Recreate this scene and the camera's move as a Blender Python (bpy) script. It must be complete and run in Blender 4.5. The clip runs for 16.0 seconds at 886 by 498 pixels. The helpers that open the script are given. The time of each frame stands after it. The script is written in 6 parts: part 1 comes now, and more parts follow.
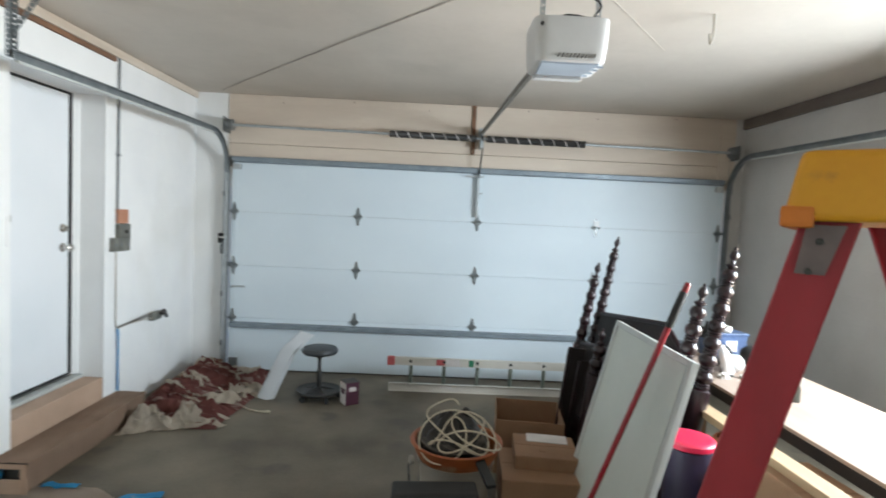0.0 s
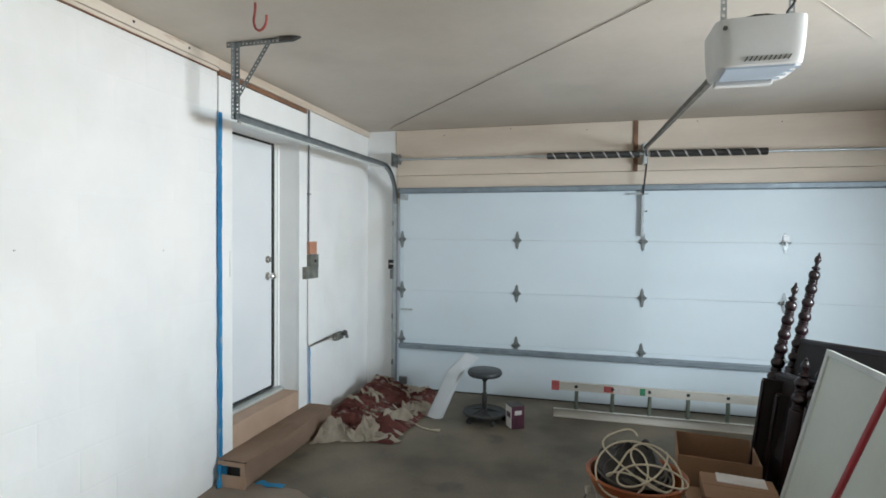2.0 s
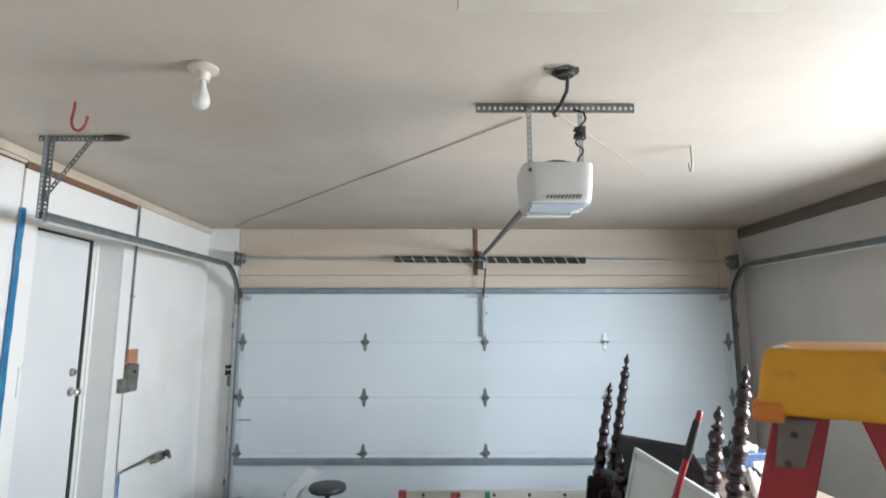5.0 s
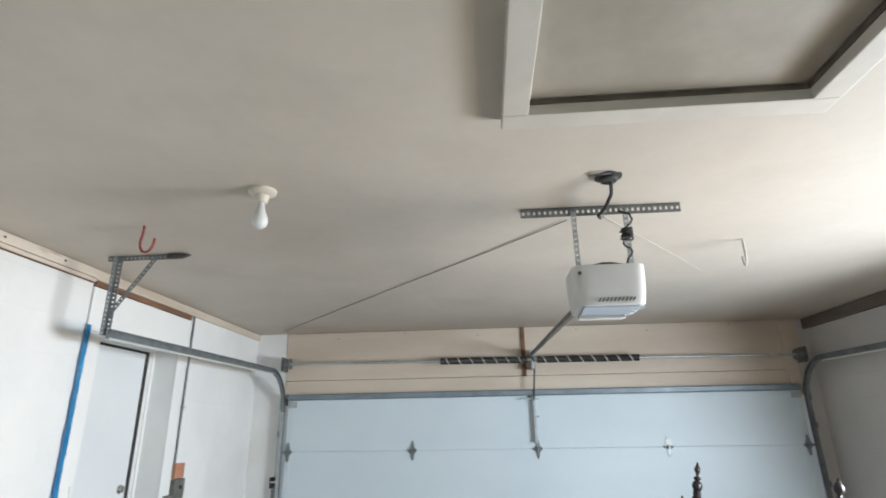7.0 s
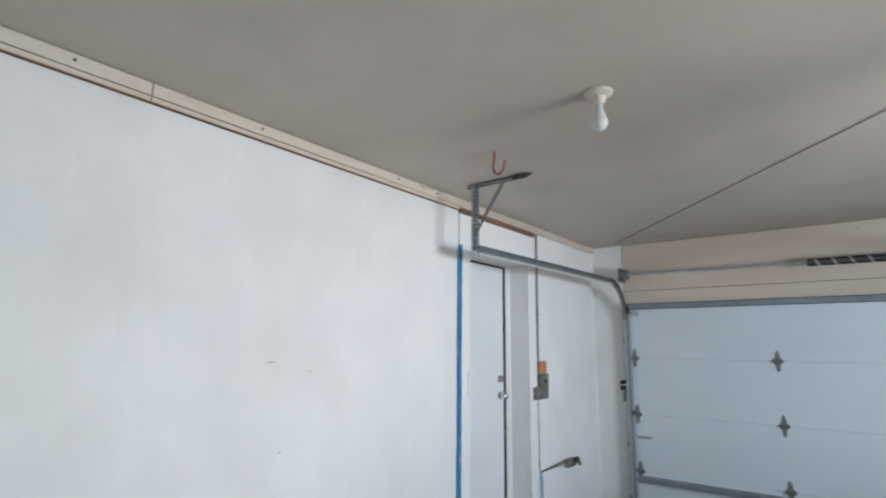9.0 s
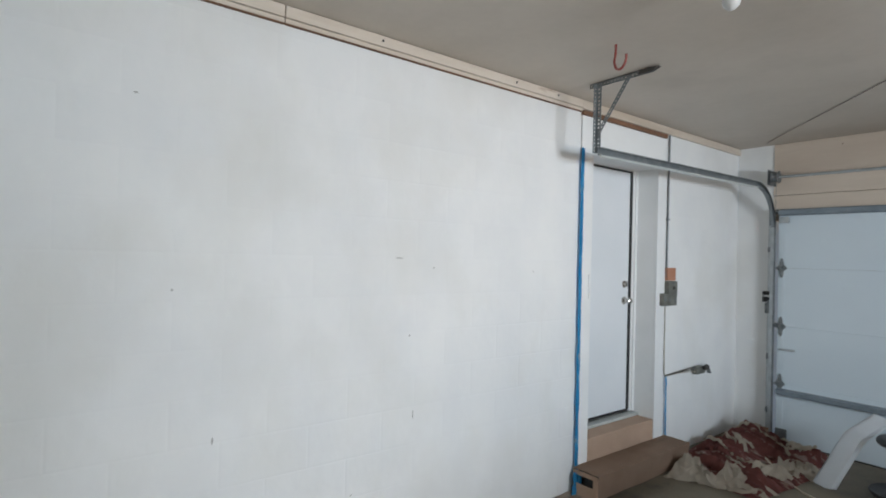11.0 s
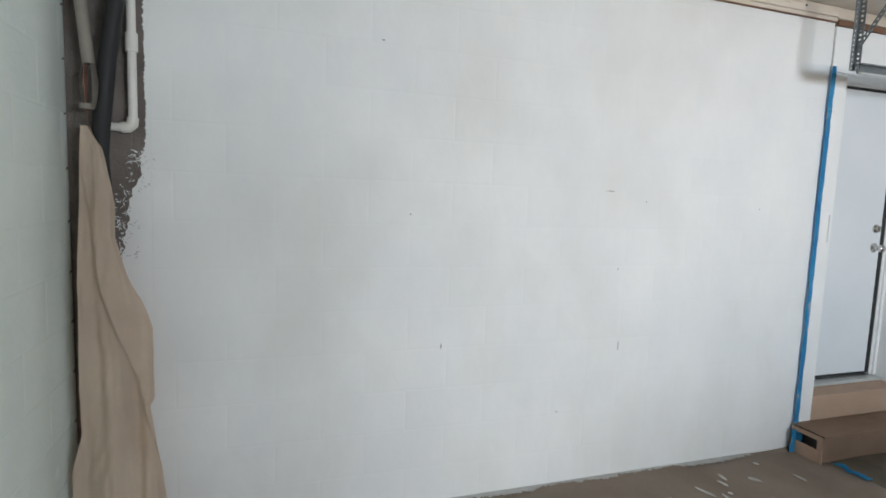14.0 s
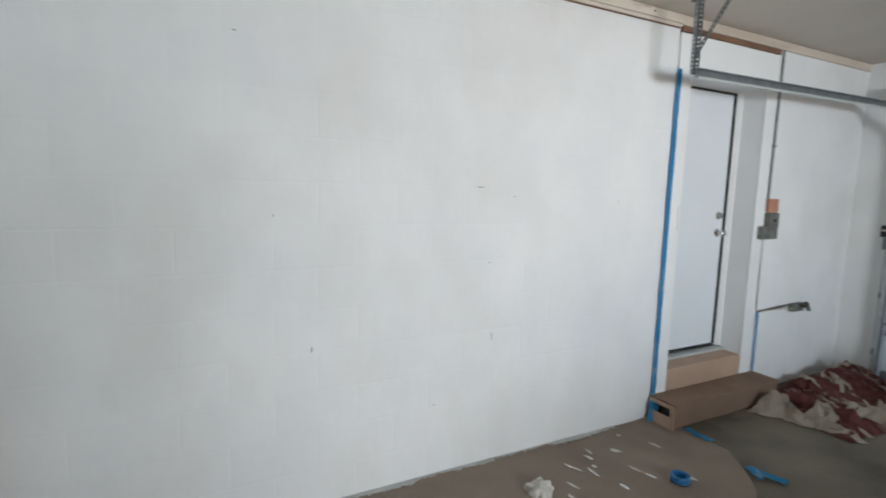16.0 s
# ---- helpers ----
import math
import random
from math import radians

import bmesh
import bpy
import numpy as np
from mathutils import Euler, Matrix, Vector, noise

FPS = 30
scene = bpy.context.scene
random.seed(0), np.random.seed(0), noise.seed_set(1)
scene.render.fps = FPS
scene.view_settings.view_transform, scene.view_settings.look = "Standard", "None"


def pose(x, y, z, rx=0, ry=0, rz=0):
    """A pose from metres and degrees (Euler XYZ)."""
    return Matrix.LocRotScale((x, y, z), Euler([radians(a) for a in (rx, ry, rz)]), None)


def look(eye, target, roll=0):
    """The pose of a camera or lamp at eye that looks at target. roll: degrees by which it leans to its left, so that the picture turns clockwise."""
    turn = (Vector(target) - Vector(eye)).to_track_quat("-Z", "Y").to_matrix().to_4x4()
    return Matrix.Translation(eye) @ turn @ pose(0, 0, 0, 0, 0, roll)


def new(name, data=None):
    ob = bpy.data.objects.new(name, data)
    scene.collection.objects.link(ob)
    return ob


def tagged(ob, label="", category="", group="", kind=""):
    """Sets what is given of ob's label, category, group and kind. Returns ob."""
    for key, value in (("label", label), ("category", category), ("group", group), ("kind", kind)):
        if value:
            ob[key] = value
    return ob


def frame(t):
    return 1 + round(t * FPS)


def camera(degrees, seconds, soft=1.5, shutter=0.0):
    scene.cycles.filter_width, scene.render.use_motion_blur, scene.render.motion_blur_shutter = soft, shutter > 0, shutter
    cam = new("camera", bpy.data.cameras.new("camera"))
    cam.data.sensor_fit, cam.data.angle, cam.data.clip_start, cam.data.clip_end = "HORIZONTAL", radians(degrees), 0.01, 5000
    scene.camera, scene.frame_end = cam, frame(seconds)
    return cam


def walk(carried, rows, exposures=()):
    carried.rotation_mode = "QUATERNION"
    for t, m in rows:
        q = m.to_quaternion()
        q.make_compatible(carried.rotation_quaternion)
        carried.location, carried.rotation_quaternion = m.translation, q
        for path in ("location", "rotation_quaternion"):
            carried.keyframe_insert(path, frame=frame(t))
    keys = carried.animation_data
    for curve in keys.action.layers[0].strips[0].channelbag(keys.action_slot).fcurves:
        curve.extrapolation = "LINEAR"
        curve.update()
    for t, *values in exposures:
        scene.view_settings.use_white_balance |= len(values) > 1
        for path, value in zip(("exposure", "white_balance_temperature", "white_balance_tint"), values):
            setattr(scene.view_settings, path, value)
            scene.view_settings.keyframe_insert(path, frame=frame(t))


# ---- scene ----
cam = camera(79.6, 16.0, 1.7, 0.5)
PATH = [
    (0, (1.976, -5.359, 1.638), (2.023, -3.363, 1.52), 2.7),
    (0.5, (1.967, -5.389, 1.66), (1.8036, -3.397, 1.566), 1.8),
    (1, (1.938, -5.394, 1.657), (1.6785, -3.412, 1.571), 1.3),
    (1.5, (1.902, -5.397, 1.655), (1.471, -3.445, 1.588), 0.8),
    (2, (1.883, -5.4, 1.648), (1.373, -3.467, 1.597), 0.5),
    (2.5, (1.902, -5.376, 1.651), (1.426, -3.434, 1.603), 0.4),
    (3, (1.949, -5.367, 1.66), (1.706, -3.382, 1.646), 0.7),
    (3.5, (1.992, -5.367, 1.684), (1.897, -3.369, 1.726), 0.7),
    (4, (2.012, -5.367, 1.692), (1.952, -3.369, 1.771), 0.3),
    (4.5, (2.005, -5.398, 1.714), (1.959, -3.407, 1.894), 0.3),
    (4.7, (2.0, -5.417, 1.73), (2.008, -3.43, 1.953), 0.0),
    (7, (1.958, -5.426, 1.808), (1.821, -3.535, 2.445), -1.0),
    (7.5, (1.898, -5.423, 1.773), (1.486, -3.562, 2.377), -1.0),
    (8, (1.878, -5.44, 1.743), (1.18, -3.642, 2.271), -0.5),
    (8.5, (1.85, -5.458, 1.72), (0.865, -3.773, 2.155), 0.3),
    (9, (1.829, -5.493, 1.705), (0.619, -3.941, 2.064), 0.6),
    (9.5, (1.811, -5.5, 1.698), (0.457, -4.049, 1.945), 1.3),
    (11.8, (2.074, -5.529, 1.622), (0.385, -4.461, 1.546), 1.2),
    (12, (2.079, -5.541, 1.631), (0.359, -4.525, 1.529), 1.2),
    (12.5, (2.071, -5.584, 1.623), (0.296, -4.672, 1.5), 1.4),
    (13, (2.042, -5.645, 1.582), (0.228, -4.813, 1.445), 1.4),
    (13.5, (2.021, -5.718, 1.545), (0.143, -5.05, 1.376), 1.9),
    (14, (2.03, -5.691, 1.567), (0.141, -5.065, 1.365), 2.1),
    (14.5, (2.049, -5.639, 1.614), (0.156, -5.041, 1.375), 2.0),
    (15, (2.041, -5.612, 1.627), (0.163, -4.969, 1.382), 1.6),
    (15.5, (2.056, -5.555, 1.658), (0.229, -4.783, 1.399), 1.4),
    (16, (2.062, -5.524, 1.645), (0.322, -4.571, 1.393), 1.7),
]
EXPOSURES = [(0.0, 0.50, 6500, 10), (0.5, 0.44, 6450, 9), (1.0, 0.32, 6450, 9), (2.5, 0.32, 6500, 10), (3.0, 0.44, 6500, 11), (4.5, 0.54, 6550, 12), (4.8, 0.42, 6550, 12), (7.0, 0.38, 6500, 11), (8.0, 0.15, 6400, 11), (9.0, 0.0, 6200, 12), (9.5, -0.02, 6200, 12), (11.8, -0.07, 6450, 12), (14.0, 0.0, 6450, 12), (16.0, -0.05, 6450, 12)]
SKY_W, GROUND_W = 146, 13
walk(cam, [(t, look(eye, target, roll)) for t, eye, target, roll in PATH], EXPOSURES)


# ---- world and light ----
world = bpy.data.worlds.new("sky")
scene.world = world
world.use_nodes = True
_wn = world.node_tree.nodes
_sky = _wn.new("ShaderNodeTexSky")
_sky.sky_type = "NISHITA"
_sky.sun_disc = False
_sky.sun_elevation = radians(50)
_sky.sun_rotation = radians(250)
_wn["Background"].inputs[1].default_value = 0.1
world.node_tree.links.new(_sky.outputs[0], _wn["Background"].inputs[0])


def area_lamp(name, m, sx, sy, power, color, spread):
    d = bpy.data.lights.new(name, "AREA")
    d.shape, d.size, d.size_y, d.energy, d.color = "RECTANGLE", sx, sy, power, color
    d.spread = radians(spread)
    ob = new(name, d)
    ob.matrix_world = m
    return ob


def sun_lamp(name, m, power, color):
    d = bpy.data.lights.new(name, "SUN")
    d.energy, d.angle, d.color = power, radians(0.5), color
    ob = new(name, d)
    ob.matrix_world = m
    return ob


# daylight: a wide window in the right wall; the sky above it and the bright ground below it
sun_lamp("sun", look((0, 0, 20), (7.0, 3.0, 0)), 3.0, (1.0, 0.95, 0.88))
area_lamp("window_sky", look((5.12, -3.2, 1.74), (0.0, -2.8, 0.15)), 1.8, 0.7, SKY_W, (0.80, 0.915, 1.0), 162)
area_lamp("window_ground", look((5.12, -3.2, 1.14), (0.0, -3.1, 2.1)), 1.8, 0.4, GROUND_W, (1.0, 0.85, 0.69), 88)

# ---- materials ----


def material(name, a, b=None, rough=0.6, metal=0.0, scale=4.0, fine=60.0, bump=0.15, depth=0.004, stretch=(1, 1, 1), spots=None, coat=0.0, blocks=None, pieces=0.0, soft=0.08):
    """Two base colours mixed by noise at two scales, with fine relief. spots: (colour, scale, threshold). blocks: block joints as relief, by two axes."""
    m = bpy.data.materials.new(name)
    m.use_nodes = True
    n, l = m.node_tree.nodes, m.node_tree.links
    bs = n["Principled BSDF"]
    b = b or tuple(c * 0.85 for c in a)
    co = n.new("ShaderNodeTexCoord")
    mp = n.new("ShaderNodeMapping")
    mp.inputs["Scale"].default_value = stretch
    if pieces:
        place = n.new("ShaderNodeNewGeometry").outputs["Position"]
    else:
        place = co.outputs["Object"]
    l.new(place, mp.inputs["Vector"])
    big = n.new("ShaderNodeTexNoise")
    big.inputs["Scale"].default_value, big.inputs["Detail"].default_value = scale, 5
    small = n.new("ShaderNodeTexNoise")
    small.inputs["Scale"].default_value, small.inputs["Detail"].default_value = fine, 4
    for t in (big, small):
        l.new(mp.outputs[0], t.inputs["Vector"])
    ramp = n.new("ShaderNodeMapRange")
    ramp.inputs[1].default_value, ramp.inputs[2].default_value = 0.32, 0.68
    l.new(big.outputs[0], ramp.inputs[0])
    add = n.new("ShaderNodeMath")
    add.operation, add.use_clamp = "MULTIPLY_ADD", True
    l.new(small.outputs[0], add.inputs[0])
    add.inputs[1].default_value = 0.5
    sub = n.new("ShaderNodeMath")
    sub.operation = "SUBTRACT"
    l.new(ramp.outputs[0], sub.inputs[0])
    sub.inputs[1].default_value = 0.25
    l.new(sub.outputs[0], add.inputs[2])
    mix = n.new("ShaderNodeMix")
    mix.data_type = "RGBA"
    mix.inputs[6].default_value, mix.inputs[7].default_value = (*a, 1), (*b, 1)
    l.new(add.outputs[0], mix.inputs[0])
    col = mix.outputs[2]
    if spots:
        sc, ss, th = spots
        sp = n.new("ShaderNodeTexNoise")
        sp.inputs["Scale"].default_value, sp.inputs["Detail"].default_value = ss, 6
        l.new(mp.outputs[0], sp.inputs["Vector"])
        r2 = n.new("ShaderNodeMapRange")
        r2.inputs[1].default_value, r2.inputs[2].default_value = th, th + soft
        l.new(sp.outputs[0], r2.inputs[0])
        mx = n.new("ShaderNodeMix")
        mx.data_type = "RGBA"
        mx.inputs[7].default_value = (*sc, 1)
        l.new(r2.outputs[0], mx.inputs[0])
        l.new(col, mx.inputs[6])
        col = mx.outputs[2]
    if pieces:
        info = n.new("ShaderNodeObjectInfo")
        tone = n.new("ShaderNodeMapRange")
        tone.inputs[3].default_value, tone.inputs[4].default_value = 1 - pieces, 1 + pieces
        l.new(info.outputs["Random"], tone.inputs[0])
        hue = n.new("ShaderNodeHueSaturation")
        l.new(tone.outputs[0], hue.inputs["Value"])
        l.new(col, hue.inputs["Color"])
        col = hue.outputs[0]
    l.new(col, bs.inputs["Base Color"])
    rr = n.new("ShaderNodeMapRange")
    rr.inputs[3].default_value, rr.inputs[4].default_value = max(rough - 0.12, 0.03), min(rough + 0.12, 1.0)
    l.new(big.outputs[0], rr.inputs[0])
    l.new(rr.outputs[0], bs.inputs["Roughness"])
    bs.inputs["Metallic"].default_value = metal
    bs.inputs["Coat Weight"].default_value = coat
    height = small.outputs[0]
    if blocks:
        sep, cmb = n.new("ShaderNodeSeparateXYZ"), n.new("ShaderNodeCombineXYZ")
        l.new(co.outputs["Object"], sep.inputs[0])
        l.new(sep.outputs[blocks[0]], cmb.inputs[0])
        l.new(sep.outputs[blocks[1]], cmb.inputs[1])
        wob = n.new("ShaderNodeTexNoise")
        wob.inputs["Scale"].default_value = 9
        l.new(co.outputs["Object"], wob.inputs["Vector"])
        mad = n.new("ShaderNodeVectorMath")
        mad.operation = "MULTIPLY_ADD"
        l.new(wob.outputs["Color"], mad.inputs[0])
        mad.inputs[1].default_value = (0.012, 0.012, 0)
        l.new(cmb.outputs[0], mad.inputs[2])
        br = n.new("ShaderNodeTexBrick")
        br.inputs["Scale"].default_value, br.inputs["Mortar Size"].default_value, br.inputs["Mortar Smooth"].default_value = 1.0, 0.007, 1.0
        br.inputs["Brick Width"].default_value, br.inputs["Row Height"].default_value = 0.4, 0.2
        l.new(mad.outputs[0], br.inputs["Vector"])
        hm = n.new("ShaderNodeMath")
        hm.operation = "MULTIPLY_ADD"
        l.new(br.outputs["Fac"], hm.inputs[0])
        hm.inputs[1].default_value = -0.33
        l.new(height, hm.inputs[2])
        height = hm.outputs[0]
    bp = n.new("ShaderNodeBump")
    bp.inputs["Strength"].default_value, bp.inputs["Distance"].default_value = bump, depth
    l.new(height, bp.inputs["Height"])
    l.new(bp.outputs[0], bs.inputs["Normal"])
    return m


M = {
    "wall": material("painted_block", (0.83, 0.826, 0.812), (0.78, 0.783, 0.782), 0.7, scale=2.3, fine=19, bump=0.22, depth=0.005, stretch=(1, 1.2, 0.9), spots=((0.725, 0.717, 0.685), 1.5, 0.47), soft=0.3, pieces=0.008),
    "wall_back": material("painted_block_green", (0.80, 0.85, 0.79), (0.72, 0.78, 0.725), 0.55, scale=2.2, fine=40, bump=0.4, depth=0.005, spots=((0.84, 0.87, 0.83), 7, 0.66), pieces=0.02),
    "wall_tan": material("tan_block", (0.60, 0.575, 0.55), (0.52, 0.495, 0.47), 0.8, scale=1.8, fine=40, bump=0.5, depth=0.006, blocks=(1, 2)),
    "bare": material("bare_block", (0.20, 0.17, 0.15), (0.13, 0.11, 0.10), 0.9, scale=6, fine=90, bump=0.7, depth=0.006, blocks=(1, 2)),
    "ceiling": material("ceiling_paint", (0.585, 0.525, 0.455), (0.495, 0.44, 0.377), 0.55, scale=0.9, fine=18, bump=0.15, depth=0.004, spots=((0.47, 0.42, 0.36), 2.1, 0.55), soft=0.3),
    "header": material("header_paint", (0.66, 0.56, 0.46), (0.56, 0.46, 0.37), 0.6, scale=2.2, fine=30, bump=0.25, stretch=(0.25, 1, 1.5)),
    "beam": material("beam_wood", (0.70, 0.62, 0.53), (0.54, 0.45, 0.36), 0.7, scale=5, fine=40, bump=0.3, stretch=(1, 0.15, 1), spots=((0.32, 0.20, 0.12), 9, 0.7)),
    "concrete": material("concrete", (0.205, 0.172, 0.124), (0.094, 0.079, 0.056), 0.62, scale=1.5, fine=55, bump=0.2, depth=0.003, spots=((0.10, 0.085, 0.066), 3.1, 0.6)),
    "white": material("white_trim", (0.86, 0.86, 0.85), (0.81, 0.81, 0.80), 0.45, scale=3, fine=40, bump=0.06, depth=0.002),
    "doorwhite": material("door_paint", (0.78, 0.80, 0.82), (0.74, 0.765, 0.785), 0.42, scale=2, fine=60, bump=0.05, depth=0.002),
    "gdoor": material("garage_door_steel", (0.66, 0.735, 0.78), (0.61, 0.685, 0.735), 0.5, scale=1.5, fine=150, bump=0.18, depth=0.002, stretch=(0.6, 1, 1)),
    "strutsteel": material("strut_steel", (0.26, 0.305, 0.34), (0.19, 0.225, 0.255), 0.45, 0.3, scale=9, fine=80, bump=0.08),
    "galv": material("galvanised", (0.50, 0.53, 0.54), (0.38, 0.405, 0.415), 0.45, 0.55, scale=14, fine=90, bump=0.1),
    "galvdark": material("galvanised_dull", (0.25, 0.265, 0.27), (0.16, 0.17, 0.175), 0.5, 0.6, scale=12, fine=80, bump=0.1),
    "galvmid": material("galvanised_mid_grey", (0.25, 0.275, 0.285), (0.18, 0.20, 0.21), 0.45, 0.5, scale=13, fine=85, bump=0.1),
    "chrome": material("satin_nickel", (0.62, 0.60, 0.57), (0.55, 0.53, 0.5), 0.25, 1.0, scale=10, fine=200, bump=0.02),
    "black": material("black_steel", (0.022, 0.021, 0.02), (0.04, 0.037, 0.034), 0.5, 0.2, scale=10, fine=80, bump=0.1),
    "rubber": material("black_rubber", (0.015, 0.015, 0.015), (0.03, 0.03, 0.03), 0.7, scale=8, fine=70, bump=0.15),
    "rust": material("rusty_wood_strip", (0.24, 0.12, 0.065), (0.14, 0.075, 0.045), 0.8, scale=8, fine=60, bump=0.3, stretch=(1, 0.3, 1)),
    "tape": material("blue_tape", (0.028, 0.30, 0.60), (0.07, 0.43, 0.72), 0.6, scale=9, fine=70, bump=0.3, spots=((0.48, 0.58, 0.66), 9, 0.63)),
    "kraft": material("kraft_paper", (0.50, 0.345, 0.25), (0.41, 0.28, 0.20), 0.75, scale=3, fine=60, bump=0.25, depth=0.003),
    "floorpaper": material("rosin_paper", (0.50, 0.415, 0.34), (0.41, 0.33, 0.265), 0.8, scale=2.5, fine=45, bump=0.3, depth=0.004, spots=((0.42, 0.36, 0.3), 5, 0.70)),
    "carton": material("cardboard", (0.32, 0.185, 0.105), (0.245, 0.137, 0.076), 0.8, scale=3, fine=70, bump=0.2, stretch=(1, 1, 0.5)),
    "paper": material("white_paper", (0.72, 0.68, 0.66), (0.6, 0.56, 0.54), 0.7, scale=8, fine=60, bump=0.2),
    "purple": material("purple_print", (0.06, 0.016, 0.032), (0.10, 0.025, 0.05), 0.5, scale=14, fine=60, bump=0.05),
    "cream": material("canvas", (0.64, 0.56, 0.46), (0.50, 0.42, 0.33), 0.9, scale=6, fine=160, bump=0.4, depth=0.003, spots=((0.33, 0.2, 0.14), 4, 0.66)),
    "maroon": material("stained_cloth", (0.25, 0.085, 0.07), (0.15, 0.046, 0.04), 0.9, scale=5, fine=130, bump=0.4, depth=0.004, stretch=(0.32, 2.0, 1), spots=((0.42, 0.30, 0.255), 12, 0.58)),
    "drape": material("drop_cloth", (0.84, 0.71, 0.58), (0.70, 0.57, 0.455), 0.9, scale=3, fine=220, bump=0.35, depth=0.002, spots=((0.64, 0.54, 0.45), 5, 0.64)),
    "wood_dark": material("dark_cherry", (0.020, 0.006, 0.008), (0.010, 0.004, 0.006), 0.33, scale=6, fine=40, bump=0.06, stretch=(1, 1, 0.3), coat=0.12),
    "wood_panel": material("dark_veneer", (0.017, 0.010, 0.009), (0.010, 0.006, 0.006), 0.62, scale=3, fine=50, bump=0.08, stretch=(0.2, 1, 1.5), coat=0.0),
    "ply": material("plywood", (0.35, 0.265, 0.215), (0.28, 0.205, 0.16), 0.6, scale=2.5, fine=35, bump=0.15, stretch=(2.5, 0.3, 1), spots=((0.38, 0.24, 0.16), 3.5, 0.69)),
    "pine": material("pine_lumber", (0.46, 0.33, 0.20), (0.38, 0.265, 0.155), 0.6, scale=4, fine=40, bump=0.15, stretch=(3, 0.25, 3)),
    "board": material("off_white_board", (0.61, 0.65, 0.605), (0.53, 0.57, 0.525), 0.4, scale=2, fine=40, bump=0.08, spots=((0.50, 0.48, 0.41), 3, 0.66)),
    "boardframe": material("board_frame", (0.58, 0.60, 0.58), (0.50, 0.52, 0.50), 0.35, 0.15, scale=6, fine=60, bump=0.05),
    "red": material("red_fibreglass", (0.38, 0.009, 0.020), (0.30, 0.007, 0.015), 0.42, scale=5, fine=120, bump=0.12, stretch=(4, 4, 0.5), coat=0.15),
    "redpole": material("red_enamel", (0.33, 0.008, 0.020), (0.25, 0.007, 0.015), 0.3, scale=6, fine=80, bump=0.04, coat=0.3),
    "yellow": material("yellow_plastic", (0.78, 0.36, 0.015), (0.68, 0.28, 0.012), 0.5, scale=9, fine=120, bump=0.15, spots=((0.50, 0.22, 0.03), 14, 0.60)),
    "orange": material("orange_plastic", (0.36, 0.095, 0.022), (0.24, 0.062, 0.017), 0.5, scale=5, fine=80, bump=0.1, spots=((0.34, 0.19, 0.11), 6, 0.62)),
    "caporange": material("cap_orange", (0.74, 0.22, 0.02), (0.60, 0.16, 0.016), 0.5, scale=9, fine=100, bump=0.12, spots=((0.45, 0.14, 0.02), 12, 0.62)),
    "pink": material("red_lid", (0.56, 0.013, 0.055), (0.46, 0.011, 0.042), 0.4, scale=5, fine=80, bump=0.05),
    "navy": material("dark_plastic", (0.03, 0.02, 0.045), (0.022, 0.016, 0.03), 0.4, scale=5, fine=80, bump=0.06),
    "tub": material("milky_tub", (0.36, 0.33, 0.285), (0.27, 0.245, 0.205), 0.45, scale=5, fine=60, bump=0.08),
    "cord": material("cream_cord", (0.62, 0.55, 0.42), (0.5, 0.43, 0.32), 0.55, scale=12, fine=120, bump=0.1),
    "alu": material("aluminium", (0.64, 0.61, 0.55), (0.52, 0.49, 0.43), 0.42, 0.25, scale=6, fine=90, bump=0.12, stretch=(0.3, 1, 1), spots=((0.40, 0.35, 0.28), 8, 0.67)),
    "rung": material("aluminium_rung", (0.19, 0.215, 0.18), (0.13, 0.15, 0.125), 0.45, 0.4, scale=8, fine=90, bump=0.1),
    "redplastic": material("red_end_cap", (0.46, 0.10, 0.10), (0.34, 0.07, 0.07), 0.5, scale=9, fine=60, bump=0.1),
    "green": material("green_label", (0.04, 0.22, 0.12), (0.03, 0.17, 0.09), 0.5, scale=9, fine=60, bump=0.02),
    "vinyl": material("black_vinyl", (0.03, 0.034, 0.037), (0.022, 0.025, 0.027), 0.45, scale=9, fine=160, bump=0.2),
    "foam": material("white_moulding", (0.80, 0.81, 0.82), (0.75, 0.76, 0.77), 0.5, scale=5, fine=60, bump=0.08),
    "opener": material("opener_plastic", (0.66, 0.655, 0.65), (0.60, 0.595, 0.59), 0.4, scale=6, fine=100, bump=0.06),
    "lens": material("opener_lens", (0.38, 0.44, 0.52), (0.33, 0.39, 0.46), 0.35, scale=6, fine=100, bump=0.06),
    "vent": material("vent_dark", (0.07, 0.065, 0.06), (0.05, 0.047, 0.044), 0.6, scale=9, fine=80, bump=0.1),
    "porcelain": material("porcelain", (0.70, 0.64, 0.55), (0.62, 0.56, 0.47), 0.35, scale=9, fine=80, bump=0.05),
    "bulbglass": material("frosted_bulb", (0.72, 0.72, 0.71), (0.66, 0.66, 0.65), 0.3, scale=9, fine=80, bump=0.02),
    "redhook": material("red_vinyl_hook", (0.36, 0.075, 0.06), (0.25, 0.05, 0.04), 0.45, scale=12, fine=90, bump=0.08),
    "pvc": material("white_pvc", (0.78, 0.75, 0.70), (0.7, 0.67, 0.62), 0.4, scale=6, fine=60, bump=0.05),
    "abs": material("black_pipe", (0.010, 0.010, 0.011), (0.018, 0.017, 0.018), 0.65, scale=6, fine=60, bump=0.1),
    "greypipe": material("grey_conduit", (0.30, 0.265, 0.22), (0.21, 0.185, 0.155), 0.6, scale=8, fine=60, bump=0.15),
